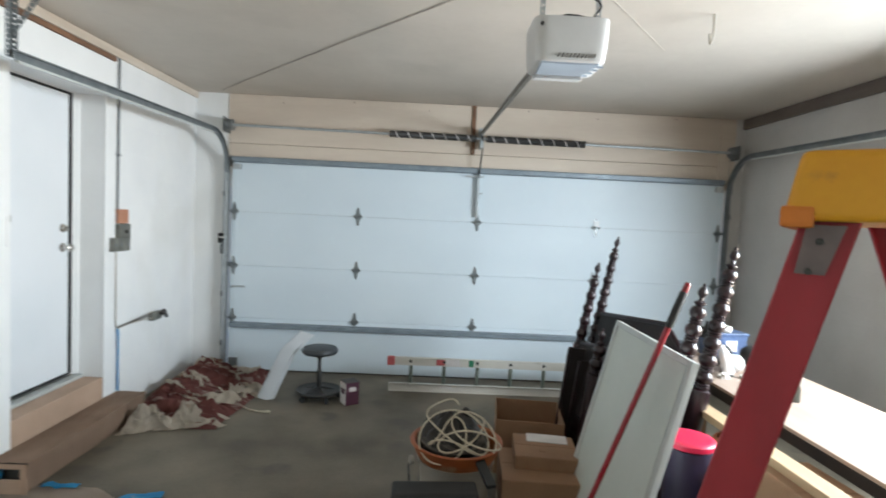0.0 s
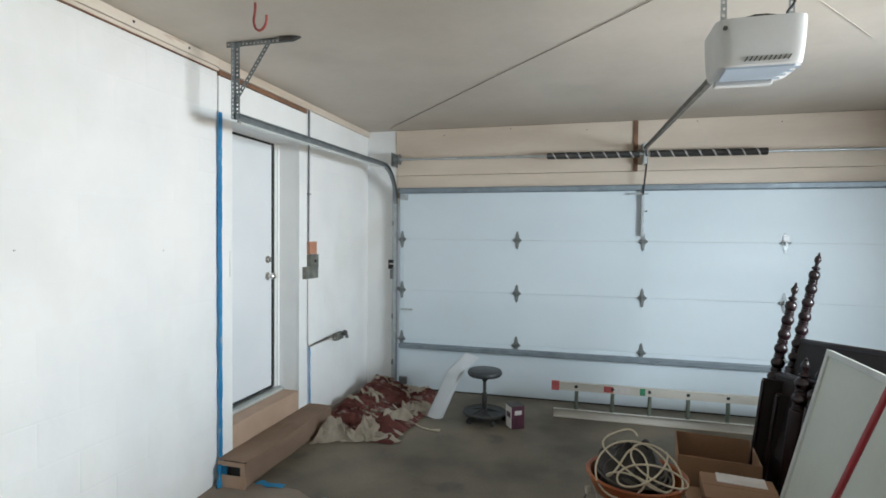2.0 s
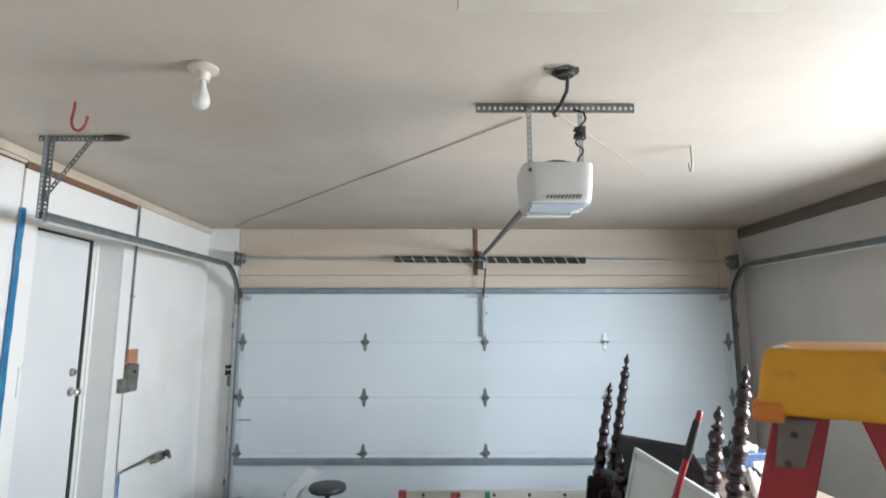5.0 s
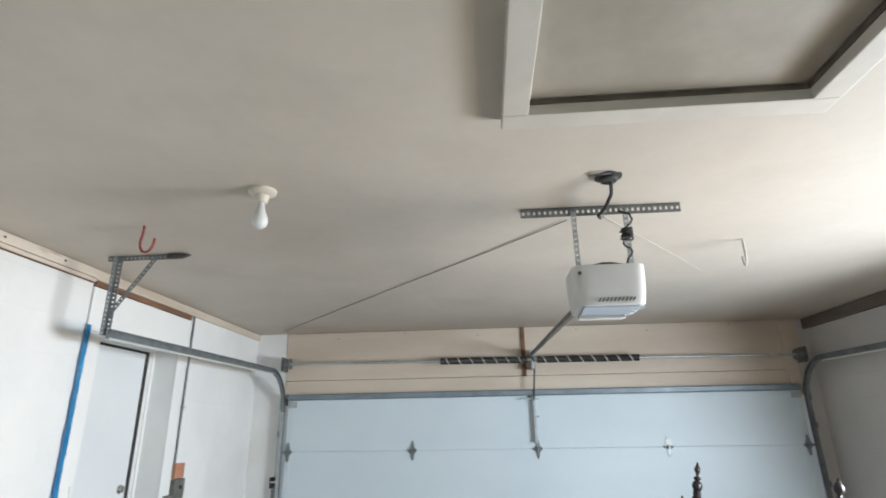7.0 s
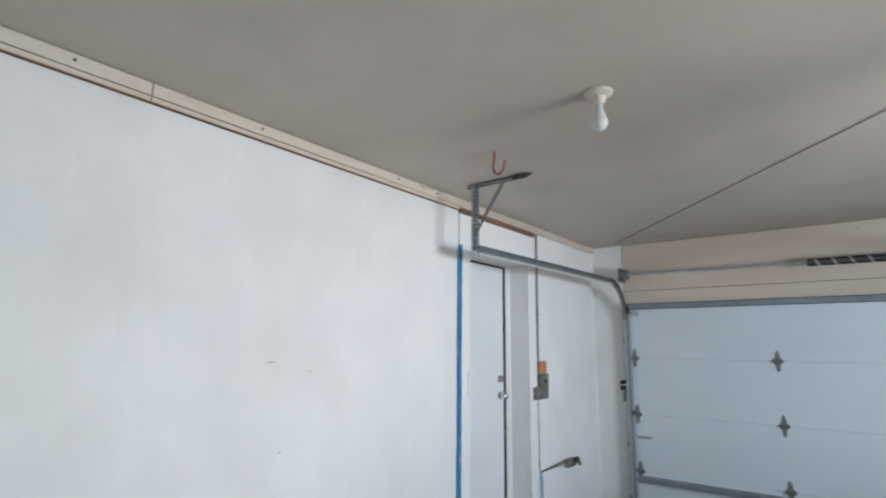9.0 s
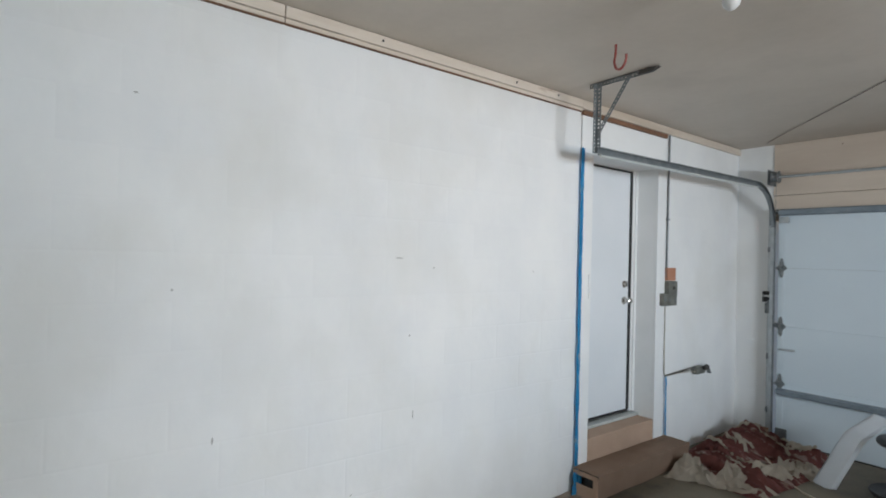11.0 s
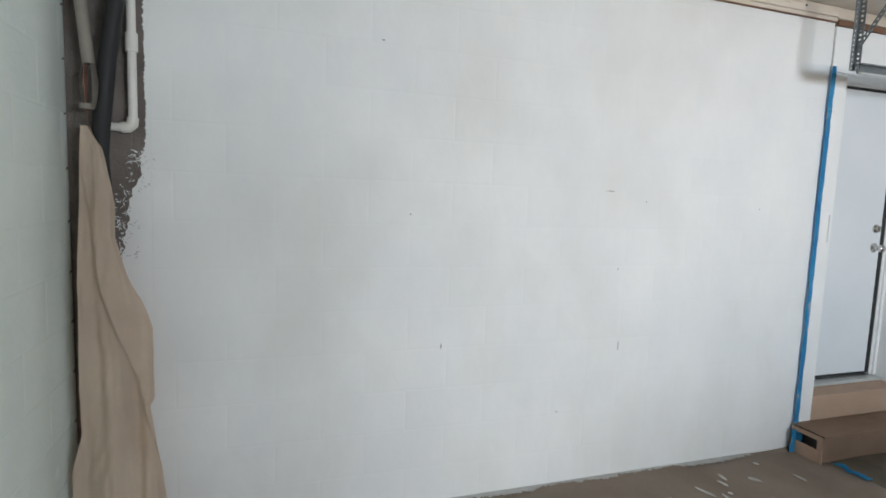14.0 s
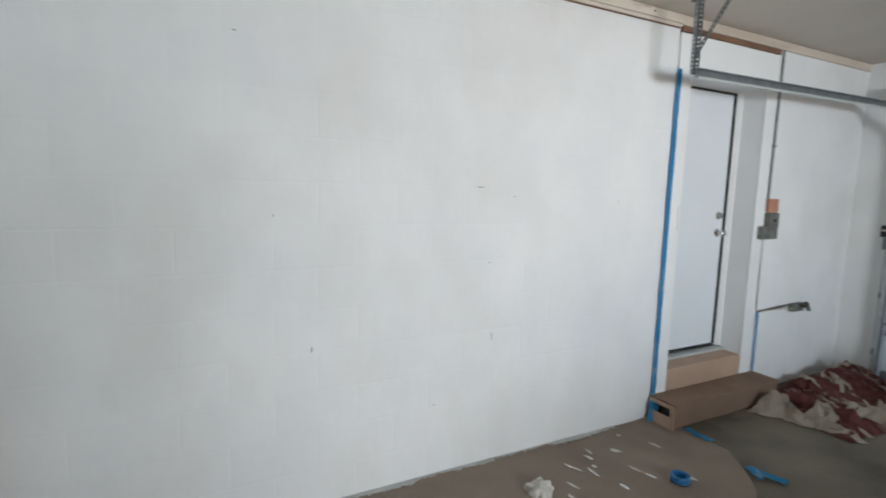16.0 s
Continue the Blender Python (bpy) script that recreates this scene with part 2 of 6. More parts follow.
    "copper": material("copper_wire", (0.34, 0.15, 0.09), (0.22, 0.09, 0.055), 0.4, 0.6, scale=20, fine=90, bump=0.1),
    "steelbox": material("steel_box", (0.25, 0.245, 0.215), (0.15, 0.15, 0.13), 0.5, 0.5, scale=15, fine=80, bump=0.15),
    "timber": material("orange_block", (0.50, 0.24, 0.15), (0.42, 0.19, 0.11), 0.7, scale=12, fine=70, bump=0.2),
    "bin": material("blue_tote", (0.085, 0.125, 0.23), (0.06, 0.09, 0.165), 0.3, scale=5, fine=80, bump=0.05),
    "blue": material("blue_cloth", (0.02, 0.035, 0.30), (0.014, 0.024, 0.2), 0.7, scale=8, fine=90, bump=0.3),
    "beamdark": material("beam_painted_shade", (0.17, 0.135, 0.115), (0.11, 0.085, 0.07), 0.7, scale=5, fine=40, bump=0.3, stretch=(1, 0.15, 1)),
    "greycord": material("grey_cord", (0.10, 0.085, 0.068), (0.06, 0.052, 0.043), 0.6, scale=12, fine=120, bump=0.1),
    "hatch": material("hatch_panel", (0.39, 0.35, 0.295), (0.30, 0.265, 0.22), 0.7, scale=2.6, fine=24, bump=0.2, spots=((0.36, 0.34, 0.30), 3, 0.62)),
    "hatchtrim": material("hatch_trim", (0.60, 0.56, 0.50), (0.52, 0.48, 0.425), 0.6, scale=4, fine=30, bump=0.12),
    "wire": material("wire_grey", (0.14, 0.125, 0.105), (0.1, 0.09, 0.076), 0.6, scale=10, fine=60, bump=0.05),
    "wirebrown": material("wire_brown", (0.27, 0.22, 0.185), (0.20, 0.165, 0.135), 0.6, scale=3, fine=60, bump=0.05),
    "wirepale": material("wire_pale", (0.55, 0.50, 0.43), (0.44, 0.40, 0.34), 0.6, scale=10, fine=60, bump=0.05),
    "taperoll": material("blue_tape_roll", (0.012, 0.11, 0.29), (0.02, 0.16, 0.36), 0.5, scale=9, fine=70, bump=0.2),
    "plate": material("worn_plate", (0.24, 0.175, 0.165), (0.17, 0.125, 0.118), 0.5, 0.3, scale=15, fine=80, bump=0.15),
    "scuffgrey": material("scuff_grey", (0.50, 0.49, 0.47), (0.36, 0.35, 0.33), 0.8, scale=40, fine=120, bump=0.2),
    "spatter": material("paint_spatter", (0.66, 0.62, 0.56), (0.52, 0.48, 0.43), 0.6, scale=20, fine=60, bump=0.2),
    "hinge": material("hinge_steel", (0.30, 0.32, 0.325), (0.17, 0.185, 0.19), 0.38, 0.6, scale=22, fine=90, bump=0.12),
    "drip": material("wet_white_paint", (0.80, 0.80, 0.78), (0.70, 0.69, 0.66), 0.5, scale=16, fine=60, bump=0.25),
    "bag": material("dark_bag", (0.035, 0.028, 0.024), (0.018, 0.015, 0.013), 0.6, scale=9, fine=60, bump=0.4),
    "shade_grime": material("dark_shade_grime", (0.16, 0.125, 0.10), (0.09, 0.07, 0.055), 0.85, scale=9, fine=60, bump=0.3),
    "earth": material("outside_ground", (0.30, 0.27, 0.22), (0.22, 0.2, 0.16), 0.9, scale=0.6, fine=20, bump=0.3),
}


def glass_material():
    m = bpy.data.materials.new("window_glass")
    m.use_nodes = True
    b = m.node_tree.nodes["Principled BSDF"]
    b.inputs["Transmission Weight"].default_value, b.inputs["Roughness"].default_value, b.inputs["IOR"].default_value = 1.0, 0.02, 1.45
    return m


M["glass"] = glass_material()

# ---- mesh helpers ----


def finish(bm, name, mat, smooth=False):
    me = bpy.data.meshes.new(name)
    bmesh.ops.recalc_face_normals(bm, faces=bm.faces)
    bm.to_mesh(me)
    bm.free()
    me.materials.append(M[mat])
    if smooth:
        for p in me.polygons:
            p.use_smooth = True
        me.set_sharp_from_angle(angle=radians(38))
    return me


def part(name, bm, mat, parent, label="", smooth=False):
    ob = new(name, finish(bm, name, mat, smooth))
    ob.parent = parent
    return tagged(ob, label)


def thing(name, m, label, category, group="", kind=""):
    ob = new(name)
    ob.empty_display_size = 0.1
    ob.matrix_world = m
    return tagged(ob, label, category, group, kind)


def solo(name, bm, mat, label, category, kind="", m=None, smooth=False, group=""):
    ob = new(name, finish(bm, name, mat, smooth))
    if m is not None:
        ob.matrix_world = m
    return tagged(ob, label, category, group, kind)


def box(x0, x1, y0, y1, z0, z1, bevel=0.0, bm=None, seg=2):
    """A box between two corners, with rounded edges; joined to bm if given."""
    b = bmesh.new()
    bmesh.ops.create_cube(b, size=1)
    bmesh.ops.scale(b, vec=(x1 - x0, y1 - y0, z1 - z0), verts=b.verts)
    bmesh.ops.translate(b, vec=((x0 + x1) / 2, (y0 + y1) / 2, (z0 + z1) / 2), verts=b.verts)
    if bevel:
        bmesh.ops.bevel(b, geom=b.edges[:], offset=bevel, segments=seg, affect="EDGES", profile=0.6)
    return join(bm, b)


def join(bm, b, m=None):
    if m is not None:
        b.transform(m)
    if bm is None:
        return b
    me = bpy.data.meshes.new("tmp")
    b.to_mesh(me)
    b.free()
    bm.from_mesh(me)
    bpy.data.meshes.remove(me)
    return bm


def tube(points, r, n=8, bm=None, caps=True):
    """A round tube along points; r a number or one radius a point."""
    b = bm or bmesh.new()
    pts = [Vector(p) for p in points]
    rings, up = [], Vector((0.31, 0.17, 0.93))
    for i, p in enumerate(pts):
        d = (pts[min(i + 1, len(pts) - 1)] - pts[max(i - 1, 0)]).normalized()
        s = d.cross(up)
        if s.length < 0.05:
            s = d.cross(Vector((1, 0, 0)))
        s.normalize()
        u = s.cross(d).normalized()
        up = u
        rad = r[i] if isinstance(r, (list, tuple)) else r
        rings.append([b.verts.new(p + rad * (math.cos(a) * s + math.sin(a) * u)) for a in (2 * math.pi * k / n for k in range(n))])
    for q, w in zip(rings, rings[1:]):
        for k in range(n):
            b.faces.new((q[k], q[(k + 1) % n], w[(k + 1) % n], w[k]))
    if caps:
        b.faces.new(rings[0][::-1])
        b.faces.new(rings[-1])
    return b


def lathe(profile, n=16, bm=None, m=None):
    """A turned shape from (radius, height) pairs round z."""
    b = bmesh.new()
    rings = [[b.verts.new((r * math.cos(2 * math.pi * k / n), r * math.sin(2 * math.pi * k / n), z)) for k in range(n)] for r, z in profile]
    for q, w in zip(rings, rings[1:]):
        for k in range(n):
            b.faces.new((q[k], q[(k + 1) % n], w[(k + 1) % n], w[k]))
    b.faces.new(rings[0][::-1])
    b.faces.new(rings[-1])
    return join(bm, b, m)


def prism(outline, y0, y1, bm=None, m=None):
    """An (x, z) outline drawn out along y."""
    b = bmesh.new()
    f, g = [b.verts.new((x, y0, z)) for x, z in outline], [b.verts.new((x, y1, z)) for x, z in outline]
    b.faces.new(f)
    b.faces.new(g[::-1])
    for i in range(len(f)):
        j = (i + 1) % len(f)
        b.faces.new((f[j], f[i], g[i], g[j]))
    return join(bm, b, m)


def sheet(nx, ny, fn, thick=0.0, bm=None):
    """A grid surface fn(u, v) -> place, with a thickness."""
    b = bm or bmesh.new()
    g = [[b.verts.new(fn(i / nx, j / ny)) for j in range(ny + 1)] for i in range(nx + 1)]
    fs = [b.faces.new((g[i][j], g[i + 1][j], g[i + 1][j + 1], g[i][j + 1])) for i in range(nx) for j in range(ny)]
    if thick:
        bmesh.ops.solidify(b, geom=fs, thickness=thick)
    return b


def perforated(length, width, pitch=0.025, hole=0.42, bm=None, m=None):
    """A flat steel strip along x with a row of square-cut slots, its face in the x-z plane."""
    b = bmesh.new()
    n = max(1, round(length / pitch))
    p = length / n
    for i in range(n):
        xs = [i * p, i * p + p * (1 - hole) / 2, i * p + p * (1 + hole) / 2, (i + 1) * p]
        zs = [0, width * 0.32, width * 0.68, width]
        v = [[b.verts.new((x, 0, z)) for z in zs] for x in xs]
        for a in range(3):
            for c in range(3):
                if (a, c) != (1, 1):
                    b.faces.new((v[a][c], v[a + 1][c], v[a + 1][c + 1], v[a][c + 1]))
    bmesh.ops.remove_doubles(b, verts=b.verts, dist=1e-5)
    bmesh.ops.solidify(b, geom=b.faces[:], thickness=0.0025)
    return join(bm, b, m)


def nz(x, y, z=0.0):
    return noise.noise(Vector((x, y, z)))


rnd = random.Random(4)

# ---- the large structure ----
XL, XR, YB, YF, H = -0.41, 5.13, -6.43, 0.05, 2.77
solo("floor", box(XL - 0.4, XR + 0.25, YB - 0.25, YF + 0.3, -0.12, 0.0), "concrete", "bare stained grey-brown concrete garage floor", "floor", "structure")
# ceiling, with the hatch opening through it
OX0, OX1, OY0, OY1 = 2.127, 2.978, -4.518, -3.967
b = box(XL - 0.4, XR + 0.25, YB - 0.25, OY0, H, H + 0.12)
b = box(XL - 0.4, XR + 0.25, OY1, YF + 0.3, H, H + 0.12, bm=b)
b = box(XL - 0.4, OX0, OY0, OY1, H, H + 0.12, bm=b)
b = box(OX1, XR + 0.25, OY0, OY1, H, H + 0.12, bm=b)
bmesh.ops.remove_doubles(b, verts=b.verts, dist=1e-5)
solo("ceiling", b, "ceiling", "dingy cream painted garage ceiling", "ceiling", "structure")

# left wall, with the doorway through it; the bare corner strip is a piece of its own
DY0, DY1, DZ = -2.44, -1.31, 2.70
b = box(XL - 0.24, XL - 0.001, -6.145, DY0, 0, H)
b = box(XL - 0.24, XL - 0.001, DY1, YF, 0, H, bm=b)
b = box(XL - 0.24, XL - 0.001, DY0, DY1, DZ, H, bm=b)
wall_left = solo("wall_left", b, "wall", "white painted concrete block wall", "wall", "structure")
solo("wall_left_bare", box(XL - 0.24, XL - 0.004, YB, -6.145, 0, H), "bare", "unpainted dark grey concrete block corner", "wall", "structure")
b = box(XL - 0.24, XR + 0.25, YB - 0.2, YB - 0.002, 0, H)
wall_back = solo("wall_back", b, "wall_back", "pale green painted concrete block wall", "wall", "structure")
WY0, WY1, WZ0, WZ1 = -4.1, -2.3, 0.92, 2.12
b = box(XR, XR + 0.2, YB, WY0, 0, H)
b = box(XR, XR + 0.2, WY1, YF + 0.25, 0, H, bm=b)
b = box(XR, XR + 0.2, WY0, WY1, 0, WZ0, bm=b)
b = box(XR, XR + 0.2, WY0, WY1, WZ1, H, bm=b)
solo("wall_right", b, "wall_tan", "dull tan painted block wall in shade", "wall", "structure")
b = box(XL, -0.085, YF, YF + 0.2, 0, H)
solo("wall_front_pier", b, "wall", "white painted pier beside the garage door", "wall", "structure")
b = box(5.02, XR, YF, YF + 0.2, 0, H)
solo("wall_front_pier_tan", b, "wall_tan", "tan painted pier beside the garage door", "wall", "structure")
win = thing("window_1", Matrix(), "wide white-framed window in the block wall", "window", kind="structure")
for y0, y1, z0, z1 in ((WY0, WY1, WZ0, WZ0 + 0.05), (WY0, WY1, WZ1 - 0.05, WZ1), (WY0, WY0 + 0.05, WZ0 + 0.05, WZ1 - 0.05), (WY1 - 0.05, WY1, WZ0 + 0.05, WZ1 - 0.05), (-3.225, -3.175, WZ0 + 0.05, WZ1 - 0.05)):
    part("window_frame", box(XR + 0.06, XR + 0.13, y0, y1, z0, z1, 0.004), "white", win)
for y0, y1 in ((WY0 + 0.05, -3.225), (-3.175, WY1 - 0.05)):
    pane = part("pane", box(XR + 0.09, XR + 0.096, y0, y1, WZ0 + 0.05, WZ1 - 0.05), "glass", win)
    pane.visible_shadow = False
solo("ground", box(-60, 60, -60, 60, -0.3, -0.125), "earth", "dry bare ground outside the garage", "ground", "structure")

# header over the garage door: two boards, and the outside wall behind them
hd = thing("door_header", Matrix(), "cream painted timber header over the garage door", "trim", kind="structure")
part("board", box(-0.083, 5.02, YF - 0.012, YF + 0.03, 2.285, H - 0.003, 0.003), "header", hd)
part("board", box(-0.083, 5.02, YF - 0.012, YF + 0.03, 2.11, 2.281, 0.003), "header", hd)
part("backing", box(-0.085, 5.02, YF + 0.031, YF + 0.2, 2.05, H), "header", hd)
for x in (0.45, 1.15, 1.9, 2.9, 3.6, 4.4):
    part("nail", lathe([(0.006, 0), (0.005, 0.003), (0.001, 0.004)], 8, m=pose(x, YF - 0.012, 2.72 - 0.02 * math.sin(4 * x), 90, 0, 0)), "rust", hd)
part("end_block", box(4.86, 5.015, YF - 0.03, YF - 0.0125, 2.14, 2.74, 0.004), "header", hd, "short upright board at the header end")
part("centre_strip", box(2.335, 2.375, YF - 0.03, YF - 0.0125, 2.28, 2.765, 0.003), "rust", hd, "dark brown upright strip")
# timber plates at the top of the side walls
def plate(x0, x1, y0, y1, z0, label, mat):
    return solo("trim", box(x0, x1, y0, y1, z0, H - 0.002, 0.004), mat, label, "trim", "structure")


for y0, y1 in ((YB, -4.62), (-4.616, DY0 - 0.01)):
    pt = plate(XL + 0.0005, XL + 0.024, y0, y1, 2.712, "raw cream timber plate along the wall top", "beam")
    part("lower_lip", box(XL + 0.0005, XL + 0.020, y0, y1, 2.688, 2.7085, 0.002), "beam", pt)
    # brown strip painted in for the shadow between plate and lip
    part("gap_shade", box(XL + 0.0005, XL + 0.006, y0, y1, 2.7087, 2.7118), "rust", pt)
    part("stained_edge", box(XL + 0.0005, XL + 0.017, y0, y1, 2.683, 2.6878), "rust", pt, "brown stained lower edge")
for y in (-4.9, -4.1, -3.12, -2.72):
    part("nail", lathe([(0.007, 0), (0.006, 0.004), (0.001, 0.005)], 8, m=pose(XL + 0.024, y, 2.742, 0, 90, 0)), "vent", pt, "rusty nail head")
plate(XL + 0.0005, XL + 0.020, DY0 - 0.006, YF, 2.706, "raw cream timber plate along the wall top", "beam")
# the right plate is painted dark to stand for the shadowed strip there
plate(XR - 0.035, XR - 0.0005, YB, YF, 2.668, "timber plate along the wall top, shade painted into its brown", "beamdark")

# ---- the side doorway ----
door = thing("door_1", Matrix(), "closed white house door with satin nickel knob, deep in its white jamb", "door", kind="structure")
XD = -0.60
part("casing", box(XL + 0.0005, XL + 0.016, DY0 + 0.012, -2.31, 0.18, 2.395, 0.003), "white", door)
part("casing", box(XL + 0.0005, XL + 0.016, -1.442, DY1 - 0.004, 0.18, 2.395, 0.003), "white", door)
part("head_board", box(XL - 0.06, XL + 0.010, DY0 + 0.004, DY1 - 0.004, 2.40, 2.665, 0.003), "white", door)
part("wood_strip", box(XL - 0.03, XL + 0.02, DY0, DY1 - 0.01, 2.668, 2.70, 0.003), "rust", door, "rusty brown wood strip")
part("jamb", box(XL - 0.22, XL - 0.0005, DY0 + 0.001, -2.318, 0.0, 2.40), "white", door)
part("jamb", box(XL - 0.22, XL - 0.0005, -1.44, DY1 - 0.001, 0.0, 2.40), "white", door)
part("head_jamb", box(XD - 0.03, XL - 0.062, -2.44, -1.30, 2.401, 2.43), "white", door)
part("frame", box(XD - 0.02, XD + 0.010, -1.494, -1.4405, 0.37, 2.40, 0.003), "white", door)
part("frame", box(XD - 0.02, XD + 0.010, -2.3175, -2.30, 0.37, 2.40, 0.003), "white", door)
part("frame", box(XD - 0.02, XD + 0.010, -2.2995, -1.4945, 2.392, 2.40, 0.002), "white", door)
part("door_stop", box(XD + 0.0105, XD + 0.022, -1.468, -1.4405, 0.37, 2.40, 0.002), "white", door)
slab = part("door_leaf", box(XD - 0.045, XD, -2.2985, -1.526, 0.395, 2.374, 0.003), "doorwhite", door)
# right and top strips widened so their black takes in the gap's shade
part("weatherstrip", box(XD - 0.03, XD + 0.004, -1.5255, -1.4945, 0.385, 2.391), "rubber", door, "black rubber weatherstrip, widened to hold the gap's shade")
part("weatherstrip", box(XD - 0.03, XD + 0.004, -2.2985, -1.526, 0.379, 0.3945), "rubber", door, "black rubber door sweep")
part("weatherstrip", box(XD - 0.03, XD + 0.001, -2.2985, -1.526, 2.3745, 2.3915), "rubber", door, "black rubber weatherstrip, widened to hold the gap's shade")
part("back_fill", box(XD - 0.12, XD - 0.05, -2.5, -1.25, 0, 2.6), "white", door)
KR = Matrix.Rotation(radians(90), 4, "Y")
KY = -1.588
knob_bm = lathe([(0.032, 0), (0.033, 0.006), (0.014, 0.010), (0.012, 0.035), (0.022, 0.040), (0.028, 0.052), (0.026, 0.066), (0.016, 0.074), (0.001, 0.076)], 18, m=Matrix.Translation((XD, KY, 1.305)) @ KR)
part("knob", knob_bm, "chrome", slab, "satin nickel knob", True)
part("deadbolt", lathe([(0.030, 0), (0.031, 0.008), (0.024, 0.018), (0.022, 0.026), (0.001, 0.027)], 18, box(XD + 0.024, XD + 0.036, KY - 0.004, KY + 0.004, 1.425, 1.455, 0.002), Matrix.Translation((XD, KY, 1.44)) @ KR), "chrome", slab, "satin nickel deadbolt", True)
part("door_guard", box(XD + 0.0, XD + 0.02, -2.115, -2.065, 1.485, 1.53, 0.003), "steelbox", slab, "small grey latch plate")
part("guard_bar", box(XL + 0.016, XL + 0.024, -2.343, -2.329, 1.36, 1.53, 0.003), "white", door)
part("threshold", box(XD - 0.01, XD + 0.07, -2.31, -1.445, 0.346, 0.366, 0.004), "boardframe", door, "dull aluminium threshold")

# landing and step, both wrapped in brown paper board
b = box(XD - 0.01, XL + 0.012, -2.305, -1.445, 0.0, 0.345, 0.004)
solo("landing", b, "kraft", "threshold landing wrapped in brown kraft board", "landing", "structure")
st = thing("step", pose(0, 0, 0), "single wooden step wrapped in brown kraft board", "step")
SX0, SX1, SY0, SY1, SH = XL + 0.017, -0.175, -2.47, -1.27, 0.183


def step_top(u, v):
    x = SX0 + (SX1 - SX0) * min(u * 1.6, 1)
    z = SH if u < 0.625 else SH - (u - 0.625) / 0.375 * (SH - 0.004)
    y = SY0 + (SY1 - SY0) * v
    return (x + 0.006 * nz(3 * y, 5 * u) - (0.03 * (1 - z / SH) if u > 0.625 else 0), y, z + 0.005 * nz(4 * y, 7 * u, 3) + 0.002)


part("cover", sheet(24, 40, step_top, -0.006), "kraft", st, smooth=True)
part("end_flap", box(SX0, SX1 - 0.012, SY0 + 0.004, SY0 + 0.012, 0.0, 0.085, 0.002), "kraft", st)
part("side_flap", box(SX1 - 0.05, SX1 - 0.014, SY0 + 0.004, SY0 + 0.012, 0.085, SH - 0.01, 0.002), "kraft", st)
part("top_flap", box(SX0, SX1 - 0.05, SY0 + 0.004, SY0 + 0.012, 0.145, SH - 0.01, 0.002), "kraft", st)
part("core", box(SX0 + 0.004, SX1 - 0.06, SY0 + 0.06, SY1 - 0.01, 0.0, SH - 0.02), "vent", st)
part("end_board", box(SX0, SX1 - 0.02, SY1 - 0.016, SY1 - 0.004, 0.0, SH - 0.008, 0.002), "kraft", st)


# masking tape down the doorway's edges
def tape_strip(name, y, z0, z1, w, label, bend=0.008, seed=1.0):
    def fn(u, v):
        z = z0 + (z1 - z0) * u
        return (XL + 0.018 + 0.008 * abs(nz(9 * z, seed)), y + (v - 0.5) * w * (1 + 0.3 * nz(7 * z, seed, 2)) + bend * nz(2.2 * z, seed, 5), z)
    return solo(name, sheet(60, 3, fn, 0.0012), "tape", label, "tape")


tape_strip("masking_tape", -2.437, 0.02, 2.43, 0.036, "long wrinkled blue masking tape beside the doorway")
tape_strip("masking_tape", -1.268, 0.16, 0.67, 0.022, "short blue masking tape beside the doorway", seed=4.0)


def bunch(u, v):
    a = 2 * math.pi * u
    r = (0.035 + 0.02 * math.sin(3 * a) + 0.02 * nz(3 * v, math.cos(a), math.sin(a))) * (1 - 0.3 * v)
    return (XL + 0.04 + 0.5 * r * math.cos(a), -2.45 + r * math.sin(a), 0.004 + 0.15 * v)


solo("masking_tape", sheet(20, 8, bunch, 0.001), "tape", "crumpled end of blue tape on the floor", "tape", smooth=True)

# conduit, switch boxes and the cable with its plug, on the left wall
cd = thing("conduit_run", pose(0, 0, 0), "thin steel conduit with switch boxes on the white wall", "conduit")
CY = -1.283
part("conduit", tube([(XL + 0.012, CY + 0.01, 2.76), (XL + 0.012, CY, 1.5)], 0.008, 10), "galvdark", cd, smooth=True)
part("conduit", tube([(XL + 0.010, CY - 0.01, 1.30), (XL + 0.010, CY - 0.005, 0.72), (XL + 0.010, CY + 0.003, 0.69), (XL + 0.012, CY + 0.04, 0.676)], 0.005, 8), "wirepale", cd, "thin pale cable")
part("strap", box(XL, XL + 0.024, CY - 0.016, CY + 0.022, 1.985, 1.998, 0.002), "galvdark", cd)
b1 = part("switch_box", box(XL, XL + 0.05, -1.305, -1.17, 1.36, 1.475, 0.004), "steelbox", cd)
b2 = part("switch_box", box(XL, XL + 0.055, -1.39, -1.185, 1.27, 1.372, 0.004), "steelbox", cd)
for y in (-1.365, -1.30, -1.21):
    part("knockout", lathe([(0.012, 0), (0.012, 0.003), (0.001, 0.0035)], 12, m=Matrix.Translation((XL + 0.055, y, 1.32)) @ KR), "galvdark", b2)
part("toggle", box(XL + 0.05, XL + 0.066, -1.245, -1.232, 1.405, 1.43, 0.002), "vent", b1, "dark toggle")
solo("wood_block", box(XL, XL + 0.03, -1.29, -1.165, 1.478, 1.585, 0.003), "timber", "small orange wooden block above the switch box", "block")
pl = thing("power_cable", pose(0, 0, 0), "grey cable ends with a plug clipped on the wall", "cable")
for k in range(3):
    part("wire", tube([(XL + 0.012, CY + 0.01, 0.672 + 0.004 * k), (XL + 0.02, -1.1, 0.678 + 0.006 * k), (XL + 0.03, -0.92, 0.675 + 0.014 * k), (XL + 0.04, -0.80, 0.665 + 0.022 * k)], 0.004, 6), "wire" if k else "wirepale", pl)
